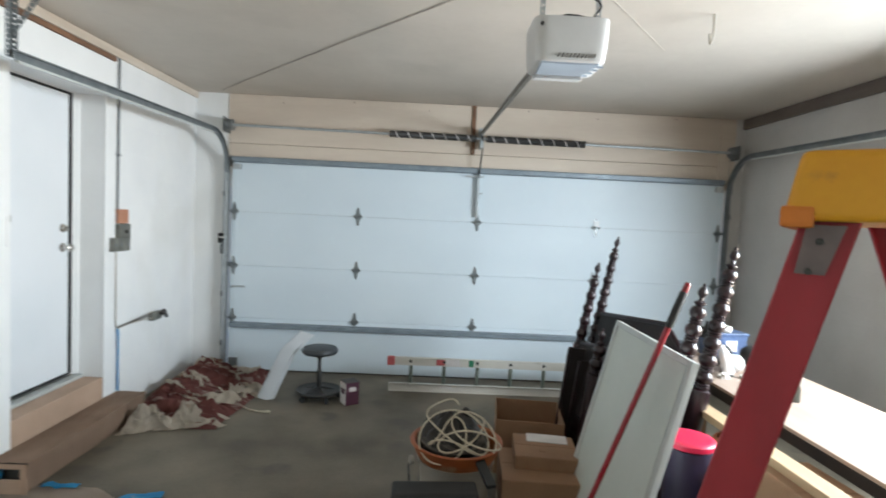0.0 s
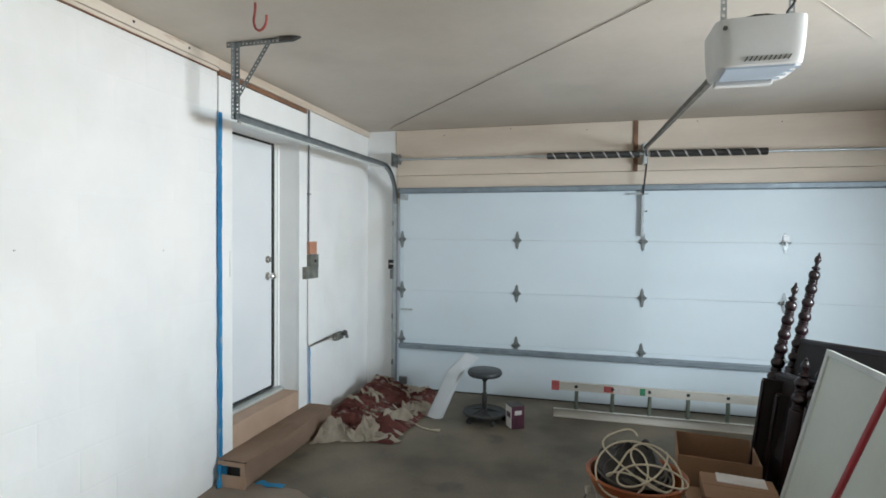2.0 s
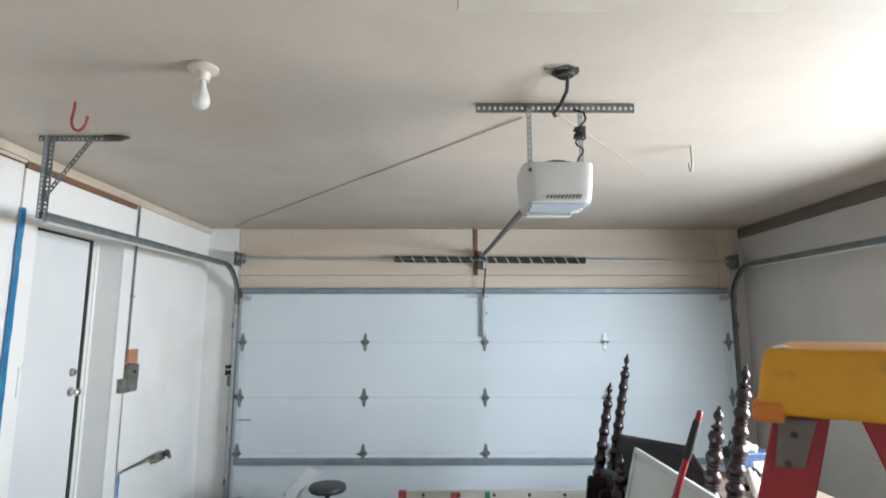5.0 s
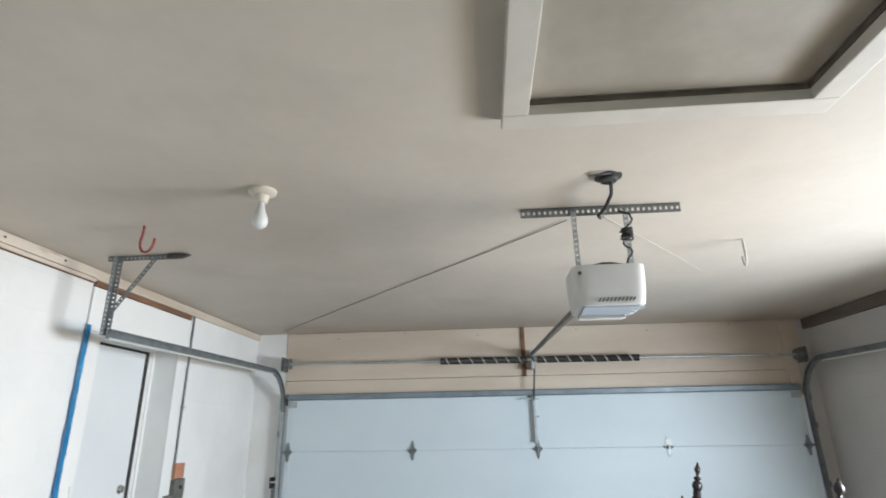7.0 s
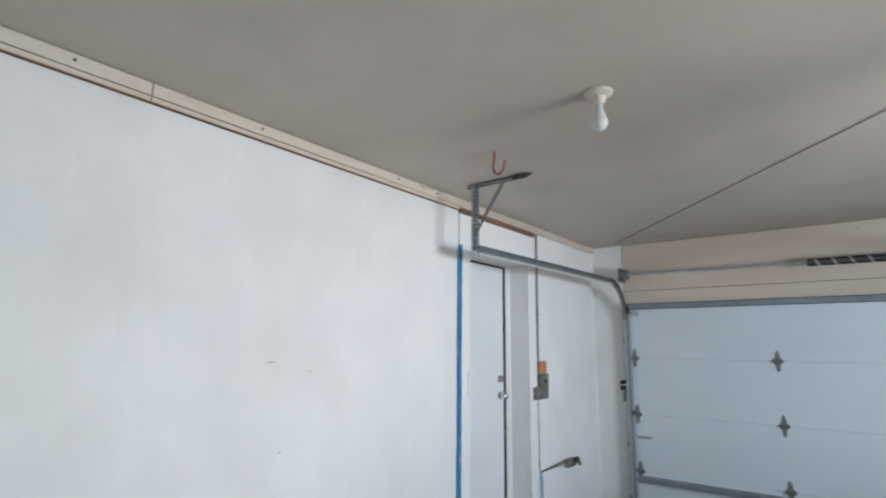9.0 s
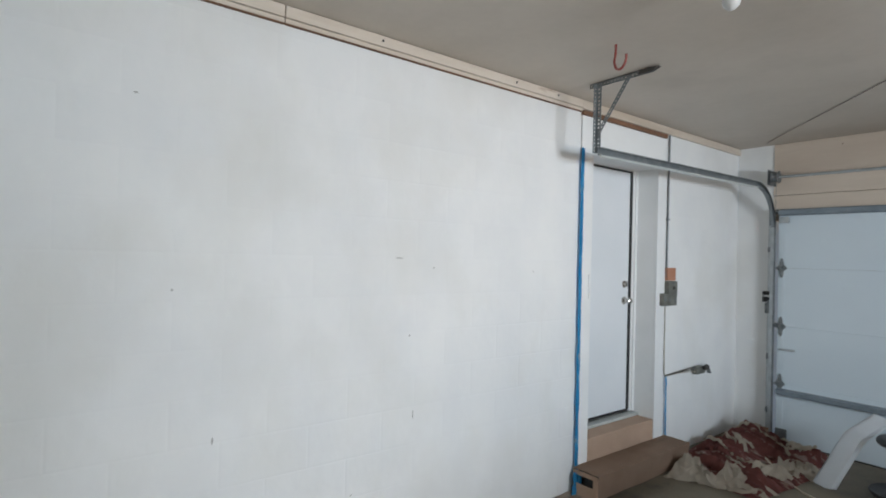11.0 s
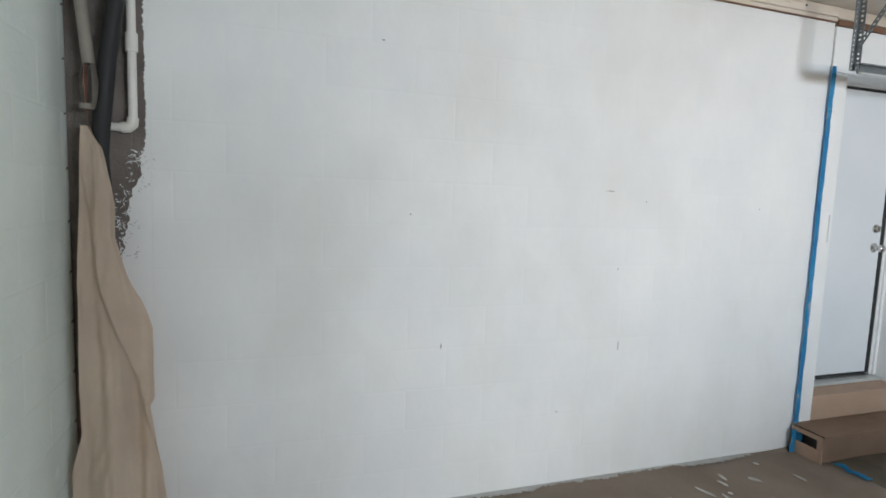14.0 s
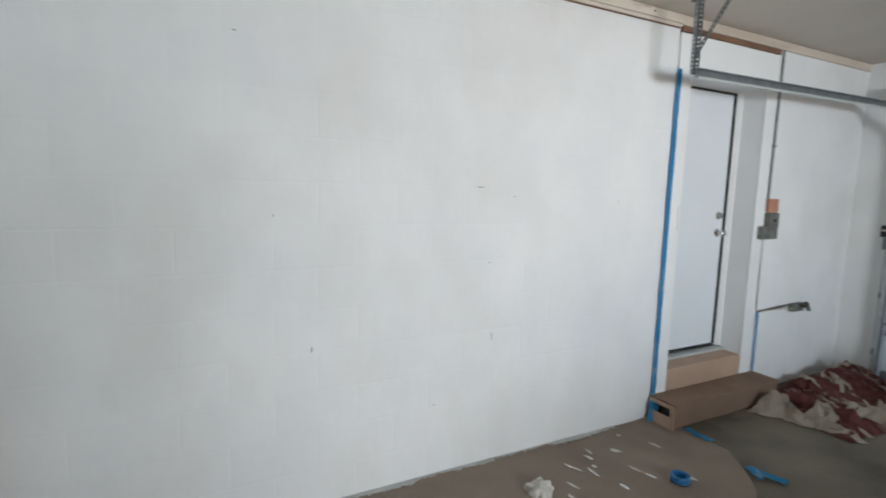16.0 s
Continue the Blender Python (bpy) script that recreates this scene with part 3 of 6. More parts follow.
part("receptacle", box(XL + 0.01, XL + 0.055, -0.82, -0.66, 0.64, 0.71, 0.012), "steelbox", pl)
part("plug", lathe([(0.016, 0), (0.024, 0.01), (0.026, 0.04), (0.018, 0.05), (0.001, 0.051)], 12, m=pose(XL + 0.06, -0.70, 0.69, 20, 60, 0)), "vent", pl, "dark grey plug", True)
part("plug", lathe([(0.014, 0), (0.020, 0.01), (0.022, 0.03), (0.001, 0.034)], 12, m=pose(XL + 0.06, -0.65, 0.655, -30, 70, 0)), "galvdark", pl, smooth=True)

# ---- the garage door ----
gd = thing("garage_door", pose(0, 0, 0), "closed white insulated sectional garage door, four sections high", "garage door")
GX0, GX1 = -0.02, 4.915
SECZ = [0.012, 0.538, 1.065, 1.605, 2.118]
for i in range(4):
    z0, z1 = SECZ[i] + 0.0006, SECZ[i + 1] - 0.0006
    prof = [(0.0, z0 + 0.003), (0.002, z0), (0.045, z0), (0.045, z1), (0.002, z1), (0.0, z1 - 0.003)]
    bm = prism([(y, z) for y, z in prof], GX0, GX1, m=Matrix(((0, 1, 0, 0), (1, 0, 0, 0), (0, 0, 1, 0), (0, 0, 0, 1))))
    sec = part("section", bm, "gdoor", gd)
    part("end_stile", box(GX0, GX0 + 0.055, -0.004, 0.0, z0 + 0.006, z1 - 0.006), "gdoor", sec)
    part("end_stile", box(GX1 - 0.055, GX1, -0.004, 0.0, z0 + 0.006, z1 - 0.006), "gdoor", sec)
part("bottom_seal", box(GX0, GX1, 0.004, 0.042, 0.0, 0.013, 0.003), "rubber", gd, "black rubber bottom seal")


def strut(z, name="strut"):
    prof = [(0.0, z + 0.030), (-0.012, z + 0.030), (-0.016, z + 0.022), (-0.05, z + 0.020), (-0.05, z - 0.020), (-0.016, z - 0.022), (-0.012, z - 0.030), (0.0, z - 0.030)]
    return part(name, prism(prof, GX0 + 0.01, GX1 - 0.01, m=Matrix(((0, 1, 0, 0), (1, 0, 0, 0), (0, 0, 1, 0), (0, 0, 0, 1)))), "strutsteel", gd, "blue-grey steel strut")


strut(2.118)
strut(0.466)


def hinge_bm():
    b = bmesh.new()
    leaf = [(-0.034, -0.006), (-0.028, 0.012), (-0.016, 0.022), (-0.012, 0.052), (-0.005, 0.072), (0.005, 0.072), (0.012, 0.052), (0.016, 0.022), (0.028, 0.012), (0.034, -0.006)]
    prism(leaf, -0.006, -0.0005, b)
    prism([(x, -z) for x, z in leaf], -0.006, -0.0005, b)
    tube([(-0.036, -0.012, 0), (0.036, -0.012, 0)], 0.008, 8, b)
    box(-0.008, 0.008, -0.03, -0.006, -0.014, 0.014, 0.002, b)
    for z in (0.045, -0.045):
        lathe([(0.005, 0), (0.005, 0.004), (0.001, 0.005)], 6, b, pose(0, -0.006, z, 90, 0, 0))
    return b


hb = hinge_bm()
bmesh.ops.scale(hb, vec=(1.2, 1.0, 1.25), verts=hb.verts)
hinge_me = finish(hb, "hinge", "hinge")
for cx in (1.236, 2.433, 3.636):
    for z in SECZ[1:4]:
        hn = new("hinge", hinge_me)
        hn.parent = gd
        hn.location = (cx, 0, z)
for cx in (GX0 + 0.03, GX1 - 0.03):
    for z in SECZ[1:4]:
        hn = new("edge_hinge", hinge_me)
        hn.parent = gd
        hn.location = (cx, -0.005, z)
        side = -1 if cx < 2 else 1
        part("roller", tube([(cx, -0.02, z), (cx + side * 0.05, -0.02, z)], 0.006, 8, tube([(cx + side * 0.035, -0.02, z), (cx + side * 0.055, -0.02, z)], 0.021, 14)), "galvdark", hn)
for cx, side in ((GX0 + 0.05, -1), (GX1 - 0.05, 1)):
    part("top_bracket", box(cx - 0.04, cx + 0.04, -0.035, -0.005, 2.02, 2.075, 0.004), "galv", gd)
    part("bottom_bracket", box(cx - 0.045, cx + 0.045, -0.03, -0.005, 0.02, 0.13, 0.004), "galvdark", gd)
part("lock_bar", box(0.0, 0.13, -0.022, -0.006, 0.845, 0.863, 0.004), "galv", gd)
# operator bracket, an upright angle on the top section
part("operator_bracket", box(2.41, 2.437, -0.028, -0.002, 1.655, 2.085, 0.002, box(2.41, 2.414, -0.05, -0.028, 1.655, 2.085)), "galv", gd, "upright galvanised operator angle")
part("operator_plate", box(2.30, 2.47, -0.053, -0.04, 2.05, 2.066, 0.002), "galv", gd)
part("stub", lathe([(0.008, 0), (0.008, 0.03), (0.001, 0.031)], 8, m=pose(2.455, -0.002, 1.895, 90, 0, 0)), "vent", gd)
part("hinge_label", box(3.615, 3.668, -0.012, -0.0065, 1.612, 1.675, 0.003), "foam", gd, "white plastic hinge cover")


def c_track(path, name, parent, w=0.05, d=0.028, mat="galv"):
    """A rolled steel channel along a path in the y-z plane at constant x."""
    b = bmesh.new()
    x = path[0][0]
    side = 1 if x < 2 else -1
    rings = []
    pts = [Vector(p) for p in path]
    for i, p in enumerate(pts):
        t = (pts[min(i + 1, len(pts) - 1)] - pts[max(i - 1, 0)]).normalized()
        nrm = Vector((1, 0, 0)).cross(t).normalized()
        e = 0.0025
        prof = [(d, w / 2 - 0.008), (d, w / 2), (0, w / 2), (0, -w / 2), (d, -w / 2), (d, -w / 2 + 0.008), (d - e, -w / 2 + 0.008), (d - e, -w / 2 + e), (e, -w / 2 + e), (e, w / 2 - e), (d - e, w / 2 - e), (d - e, w / 2 - 0.008)]
        rings.append([b.verts.new(p + Vector((side * a, 0, 0)) + nrm * c) for a, c in prof])
    n = len(rings[0])
    for q, r in zip(rings, rings[1:]):
        for k in range(n):
            b.faces.new((q[k], q[(k + 1) % n], r[(k + 1) % n], r[k]))
    b.faces.new(rings[0])
    b.faces.new(rings[-1][::-1])
    return part(name, b, mat, parent)


def door_track(x, side, y_end, label):
    tr = thing("door_track", pose(0, 0, 0), label, "track", "tracks of the garage door")
    z1, r = 1.98, 0.37
    # right upright takes the duller steel, putting its shade into the colour
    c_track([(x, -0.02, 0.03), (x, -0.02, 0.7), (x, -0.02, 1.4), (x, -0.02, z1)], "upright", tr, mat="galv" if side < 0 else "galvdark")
    arc = [(x, -0.02 - r * (1 - math.cos(a)), z1 + r * math.sin(a)) for a in (radians(v) for v in range(0, 91, 6))]
    c_track(arc, "curve", tr, mat="galvmid")
    # dark web and pale lip put the light from below into the colours
    c_track([(x, -0.02 - r, z1 + r), (x, -1.4, z1 + r - 0.012), (x, y_end, z1 + r - 0.03)], "level_rail", tr, mat="galvmid")
    s_in = 1 if side < 0 else -1
    part("rolled_lip", tube([(x + s_in * 0.02, -0.02 - r, z1 + r - 0.027), (x + s_in * 0.02, -1.4, z1 + r - 0.039), (x + s_in * 0.02, y_end, z1 + r - 0.057)], 0.009, 8), "boardframe", tr, "rolled lower lip, its pale colour standing for light", True)
    for z in (0.25, 0.75, 1.25, 1.75):
        part("jamb_bracket", box(x - 0.03 if side < 0 else x - 0.002, x + 0.002 if side < 0 else x + 0.03, -0.02, YF - 0.001, z, z + 0.05, 0.002), "galvdark", tr)
    part("flag_bracket", box(x - 0.006 if side < 0 else x + 0.001, x - 0.001 if side < 0 else x + 0.006, -0.055, YF - 0.001, 2.0, 2.14, 0.002), "galvdark", tr)
    part("jamb_angle", box(x - 0.05 if side < 0 else x, x if side < 0 else x + 0.05, YF - 0.006, YF - 0.002, 0.02, 2.2), "galv", tr)
    return tr


tl = door_track(-0.075, -1, -2.70, "galvanised steel door track curving back under the ceiling")
trk = door_track(4.972, 1, -2.70, "galvanised steel door track, its upright coloured dark for shade")
# white strip set in for the bright highlight on the left upright
part("upright_highlight", box(-0.10, -0.06, YF - 0.02, YF - 0.007, 1.62, 2.02, 0.002), "doorwhite", tl)


# hanging brackets of perforated angle
def hanger(x0, x1, y, z_low, side, label):
    hg = thing("track_hanger", pose(0, 0, 0), label, "bracket", "perforated hanging brackets")
    z_top = H - 0.032
    part("top_angle", perforated(x1 - x0, 0.030, m=Matrix.Translation((x0, y, z_top)), bm=box(x0, x1, y, y + 0.03, H - 0.004, H - 0.001)), "galvdark", hg)
    xv = x0 + 0.075 if side < 0 else x1 - 0.075
    part("drop_angle", perforated(z_top - z_low + 0.02, 0.034, bm=perforated(z_top - z_low + 0.02, 0.03, m=pose(xv - 0.017, y - 0.004, z_low, 90, -90, 0)), m=pose(xv + 0.017, y - 0.004, z_low, 0, -90, 0)), "galvmid", hg)
    a, c = Vector((xv, y - 0.008, z_low + 0.10)), Vector((xv + side * -0.23, y - 0.008, z_top + 0.01))
    L = (c - a).length
    ang = math.degrees(math.atan2(c.z - a.z, c.x - a.x))
    part("brace", perforated(L, 0.026, m=pose(a.x, a.y, a.z, 0, -ang, 0)), "galvmid", hg)
    for p in ((xv, z_low + 0.03), (xv, z_low + 0.11), (xv - side * 0.21, z_top + 0.012)):
        part("bolt", lathe([(0.008, 0), (0.008, 0.006), (0.001, 0.007)], 6, m=pose(p[0], y - 0.008, p[1], 90, 0, 0)), "galvdark", hg)
    return hg


hl = hanger(-0.16, 0.285, -2.68, 2.315, -1, "perforated steel angle bracket holding the track from the ceiling")
part("torn_tip", prism([(0.20, H - 0.03), (0.285, H - 0.028), (0.33, H - 0.012), (0.26, H - 0.004), (0.20, H - 0.004)], -2.70, -2.674), "vent", hl, "dark bent tip")
hanger(4.80, 5.05, -2.68, 2.315, 1, "perforated steel angle bracket in the shade")

# torsion shaft, springs, drums
ts = thing("torsion_spring", pose(2.43, 0, 2.425) @ pose(0, 0, 0, 0, 0.35, 0) @ pose(-2.43, 0, -2.43), "black torsion springs with pale spiral stripe on a steel shaft", "spring")
ZS, YS = 2.43, -0.10
part("shaft", tube([(-0.06, YS, ZS), (4.97, YS, ZS)], 0.0125, 12), "galv", ts, smooth=True)


def spring(x0, x1):
    b = bmesh.new()
    n = int((x1 - x0) / 0.016)
    prof = []
    for i in range(n):
        z = (x1 - x0) * i / n
        prof += [(0.030, z), (0.034, z + 0.008)]
    lathe(prof, 16, b, pose(x0, YS, ZS, 0, 90, 0))
    sp = part("spring", b, "black", ts, "black steel coil spring", True)
    turns = (x1 - x0) / 0.118
    h = bmesh.new()
    last = None
    steps = int(turns * 28)
    for i in range(steps + 1):
        a = 2 * math.pi * turns * i / steps
        x = x0 + (x1 - x0) * i / steps
        q = [h.verts.new((min(x + w, x1), YS + 0.0352 * math.cos(a), ZS + 0.0352 * math.sin(a))) for w in (0, 0.014)]
        if last:
            h.faces.new((last[0], q[0], q[1], last[1]))
        last = q
    bmesh.ops.solidify(h, geom=h.faces[:], thickness=0.0008)
    part("stripe", h, "paper", sp, "pale painted spiral stripe")


spring(1.53, 2.385)
spring(2.475, 3.455)
part("centre_bracket", box(2.415, 2.445, -0.125, YF - 0.031, 2.34, 2.50, 0.004), "galv", ts)
for x, s in ((-0.02, 1), (4.925, -1)):
    part("cable_drum", lathe([(0.02, -0.03), (0.052, -0.03), (0.056, -0.024), (0.042, -0.018), (0.042, 0.02), (0.056, 0.024), (0.056, 0.03), (0.02, 0.03)], 20, m=pose(x, YS, ZS, 0, 90, 0)), "galvdark", ts, smooth=True)
    part("end_bearing", box(x - s * 0.05, x - s * 0.044, -0.15, YF - 0.013, 2.36, 2.5, 0.002), "galvdark", ts)
    part("lift_cable", tube([(x - s * 0.01, YS + 0.045, ZS), (x - s * 0.01, -0.045, 0.10)], 0.0018, 5), "galvdark", ts)

# ---- opener ----
op = thing("garage_opener", pose(0, 0, 0), "white garage door opener hanging from a perforated angle", "garage opener")

def rounded_shell(levels, hx, hy, centre, p=4.2, n=40):
    """A closed shell of superellipse rings; levels are (scale x, scale y, height)."""
    b = bmesh.new()
    rings = []
    for sx, sy, z in levels:
        ring = []
        for k in range(n):
            c, s = math.cos(2 * math.pi * (k + 0.5) / n), math.sin(2 * math.pi * (k + 0.5) / n)
            ring.append(b.verts.new((centre[0] + hx * sx * math.copysign(abs(c) ** (2 / p), c), centre[1] + hy * sy * math.copysign(abs(s) ** (2 / p), s), z)))
        rings.append(ring)
    for q, r in zip(rings, rings[1:]):
        for k in range(n):
            b.faces.new((q[k], q[(k + 1) % n], r[(k + 1) % n], r[k]))
    b.faces.new(rings[0][::-1])
    b.faces.new(rings[-1])
    return b


OC = (2.497, -3.115)
OHX, OHY = 0.152, 0.13
hs = part("housing", rounded_shell([(0.90, 0.9, 2.440), (0.97, 0.97, 2.446), (0.99, 0.99, 2.447), (1.0, 1.0, 2.440), (1.0, 1.0, 2.425), (0.99, 0.995, 2.38), (0.965, 0.985, 2.33), (0.94, 0.975, 2.30), (0.925, 0.965, 2.286), (0.905, 0.95, 2.278), (0.87, 0.92, 2.275)], OHX, OHY, OC, 7.0, 56), "opener", op, smooth=True)
# light lens under the housing, narrower towards the door, with a ribbed rim round its far end
lens = [(-0.118, -0.108), (0.112, -0.108), (0.118, -0.10), (0.086, 0.070), (-0.106, 0.070)]
bm = bmesh.new()
hi = [bm.verts.new((OC[0] + x, OC[1] + y, 2.2745)) for x, y in lens]
lo = [bm.verts.new((OC[0] + 0.97 * x, OC[1] + 0.97 * y, 2.2685)) for x, y in lens]
bm.faces.new(hi)
bm.faces.new(lo[::-1])
for i in range(5):
    bm.faces.new((lo[i], lo[(i + 1) % 5], hi[(i + 1) % 5], hi[i]))
part("light_lens", bm, "lens", op, "pale blue-grey light lens")
part("rim", box(OC[0] - 0.112, OC[0] + 0.095, OC[1] + 0.076, OC[1] + 0.116, 2.255, 2.2745, 0.006), "opener", op)
for k in range(13):
    x = OC[0] - 0.104 + 0.016 * k
    part("rim_rib", box(x - 0.003, x + 0.003, OC[1] + 0.0735, OC[1] + 0.0757, 2.257, 2.2725), "opener", op)
for k in range(4):
    x, y = OC[0] + 0.118 - 0.009 * k, OC[1] - 0.075 + 0.045 * k
    part("side_slot", box(x - 0.003, x + 0.022, y, y + 0.012, 2.270, 2.2742), "lens", op)
for k in range(10):
    x = OC[0] - 0.06 + 0.0155 * k
    part("vent_slot", prism([(x, 2.288), (x + 0.0042, 2.288), (x + 0.0132, 2.304), (x + 0.009, 2.304)], -3.2452, -3.18), "vent", hs)
part("button", lathe([(0.008, 0), (0.008, 0.006), (0.001, 0.007)], 10, m=pose(2.372, -3.2435, 2.412, 90, 0, 0)), "vent", hs)
part("top_board", prism([(2.44, 2.448), (2.585, 2.447), (2.575, 2.455), (2.49, 2.464), (2.445, 2.460)], -3.21, -3.08), "greypipe", op, "warped tan board lying on the housing")
part("top_cable", tube([(2.44, -3.215, 2.449), (2.475, -3.222, 2.456), (2.515, -3.222, 2.455), (2.56, -3.215, 2.449)], 0.006, 8), "rubber", op)
part("hanging_angle", perforated(0.725, 0.044, m=Matrix.Translation((2.155, -3.105, H - 0.046)), bm=box(2.155, 2.88, -3.105, -3.07, H - 0.004, H - 0.001)), "galvdark", op, "perforated steel angle")
for x in (2.395, 2.628):
    part("strap", perforated(H - 0.02 - 2.42, 0.022, m=pose(x + 0.011, -3.112, 2.42, 0, -90, 0)), "galv", op)
    part("bolt", lathe([(0.009, 0), (0.009, 0.006), (0.001, 0.007)], 6, m=pose(x, -3.115, H - 0.024, 90, 0, 0)), "galvdark", op)
    part("foot", box(x - 0.022, x + 0.015, -3.14, -3.09, 2.425, 2.445, 0.002), "galvdark", op)
cord = [(2.598, -3.118, H - 0.035), (2.612, -3.125, H - 0.045), (2.640, -3.13, H - 0.055), (2.648, -3.135, H - 0.085), (2.636, -3.14, H - 0.108), (2.612, -3.135, H - 0.125)]
for i in range(64):
    a, q = i * 0.71, i / 63
    cord.append((2.620 + 0.021 * math.cos(a) + 0.006 * math.sin(2.3 * a), -3.128 + 0.022 * math.sin(a), H - 0.132 - 0.036 * q + 0.010 * math.sin(1.37 * a)))
cord += [(2.604, -3.135, H - 0.185), (2.596, -3.14, H - 0.200), (2.604, -3.14, H - 0.214), (2.622, -3.135, H - 0.220), (2.634, -3.125, H - 0.234), (2.628, -3.12, H - 0.250), (2.612, -3.12, H - 0.268), (2.604, -3.12, H - 0.30), (2.598, -3.12, H - 0.322)]
part("power_cord", tube(cord, 0.0048, 7), "rubber", op, "black power cord knotted round the strap", True)
part("rail", box(-0.013, 0.013, 0, 2.86, -0.014, 0.014, 0.003), "wire", op, "dull steel rail").matrix_local = pose(2.425, -2.99, 2.345, 2.6, 0, 0)
part("pulley_bracket", box(2.40, 2.45, -0.14, YF - 0.031, 2.46, 2.52, 0.004), "galv", op)
part("door_arm", tube([(2.432, -0.14, 2.45), (2.445, -0.10, 2.36), (2.425, -0.06, 2.10), (2.423, -0.05, 2.05)], 0.008, 8), "rubber", op, "thin dark door arm", True)
def flat_ring(r):
    b = bmesh.new()
    pts = [(r * (1 + 0.3 * nz(3 * math.cos(a), 3 * math.sin(a), 2)) * math.cos(a), r * (1 + 0.3 * nz(3 * math.cos(a), 3 * math.sin(a), 2)) * math.sin(a)) for a in (2 * math.pi * k / 26 for k in range(26))]
    lo, hi = [b.verts.new((x, y, -0.003)) for x, y in pts], [b.verts.new((x, y, -0.0008)) for x, y in pts]
    b.faces.new(lo)
    for i in range(26):
        b.faces.new((lo[i], lo[(i + 1) % 26], hi[(i + 1) % 26], hi[i]))
    return b


jb = thing("ceiling_outlet", pose(2.494, -3.41, H), "dark ceiling outlet with a black cord", "outlet")
part("stain_ring", flat_ring(0.055), "vent", jb, "blackened ring round the outlet")
part("box", lathe([(0.038, 0), (0.038, -0.016), (0.032, -0.022), (0.001, -0.023)][::-1], 16), "rubber", jb, smooth=True)
part("cord", tube([(0.01, 0, -0.018), (0.015, 0.04, -0.06), (0.012, 0.15, -0.075), (0.012, 0.29, -0.055), (0.03, 0.335, -0.05)], 0.008, 8), "rubber", jb, smooth=True)
part("plate_edge", tube([(-0.09, -0.03, -0.004), (-0.05, -0.05, -0.012), (0.0, -0.055, -0.012)], 0.004, 6), "galvdark", jb)


def ceiling_wire(points, r, mat, label):
    return solo("ceiling_wire", tube(points, r, 6), mat, label, "wire")


ceiling_wire([(2.39, -2.95, H - 0.006), (1.9, -2.38, H - 0.004), (1.34, -1.76, H - 0.005), (0.8, -1.14, H - 0.004), (0.27, -0.54, H - 0.004), (-0.10, -0.10, H - 0.004)], 0.0026, "wirebrown", "thin dark wire stapled along the ceiling")
ceiling_wire([(2.566, -2.98, H - 0.006), (2.95, -2.5, H - 0.004), (3.41, -1.926, H - 0.004)], 0.0018, "wirepale", "thin pale wire along the ceiling")

# ---- ceiling things ----
bl = thing("light_bulb", pose(1.055, -3.44, H), "unlit white bulb in a porcelain ceiling holder", "light bulb")
part("holder", lathe([(0.001, -0.001), (0.058, -0.001), (0.058, -0.012), (0.046, -0.02), (0.030, -0.026), (0.024, -0.055), (0.021, -0.058), (0.001, -0.058)], 20), "porcelain", bl, smooth=True)
part("bulb", lathe([(0.014, -0.055), (0.015, -0.08), (0.022, -0.10), (0.031, -0.125), (0.033, -0.142), (0.028, -0.158), (0.016, -0.170), (0.001, -0.174)], 20), "bulbglass", bl, smooth=True)


def ceiling_hook(m, mat, label):
    pts = [(0, 0, 0), (0.0, 0, -0.03)] + [(0.045 * math.cos(a) + 0.035, 0, -0.085 + 0.055 * math.sin(a)) for a in (radians(v) for v in range(150, 371, 20))]
    return solo("ceiling_hook", tube(pts, 0.0065, 8), mat, label, "hook", m=m, smooth=True, group="ceiling hooks")


ceiling_hook(pose(0.325, -3.11, H, 0, 0, -15), "redhook", "red coated screw hook in the ceiling")
ceiling_hook(pose(3.41, -2.53, H, 0, 0, 75), "wirepale", "pale coated screw hook in the ceiling")

ha = thing("attic_hatch", pose(0, 0, 0), "painted attic hatch panel in a raised ceiling frame", "hatch", kind="structure")
HX0, HX1, HY0, HY1, HW, HT = 2.045, 3.06, -4.60, -3.885, 0.082, 0.042
part("frame_board", box(HX0, HX1, HY1 - HW, HY1, H - HT, H - 0.001, 0.004), "hatchtrim", ha)
part("frame_board", box(HX0, HX1, HY0, HY0 + HW, H - HT, H - 0.001, 0.004), "hatchtrim", ha)
part("frame_board", box(HX0, HX0 + HW, HY0 + HW + 0.001, HY1 - HW - 0.001, H - HT, H - 0.001, 0.004), "hatchtrim", ha)
part("frame_board", box(HX1 - HW, HX1, HY0 + HW + 0.001, HY1 - HW - 0.001, H - HT, H - 0.001, 0.004), "hatchtrim", ha)
# dark edges on three sides paint in the recess's shade along with its grime
for x0, x1, y0, y1 in ((HX0 + HW + 0.0005, HX1 - HW - 0.0005, HY1 - HW - 0.006, HY1 - HW - 0.0005), (HX0 + HW + 0.0005, HX1 - HW - 0.0005, HY0 + HW + 0.0005, HY0 + HW + 0.006), (HX1 - HW - 0.006, HX1 - HW - 0.0005, HY0 + HW + 0.0065, HY1 - HW - 0.0065)):
    part("shade_grime_edge", box(x0, x1, y0, y1, H - 0.006, H + 0.0115), "shade_grime", ha, "dark brown inner edge, shade and grime painted in")
part("panel", box(HX0 + HW + 0.008, HX1 - HW - 0.008, HY0 + HW + 0.008, HY1 - HW - 0.008, H + 0.012, H + 0.026, 0.002), "hatch", ha, "blotchy painted panel")
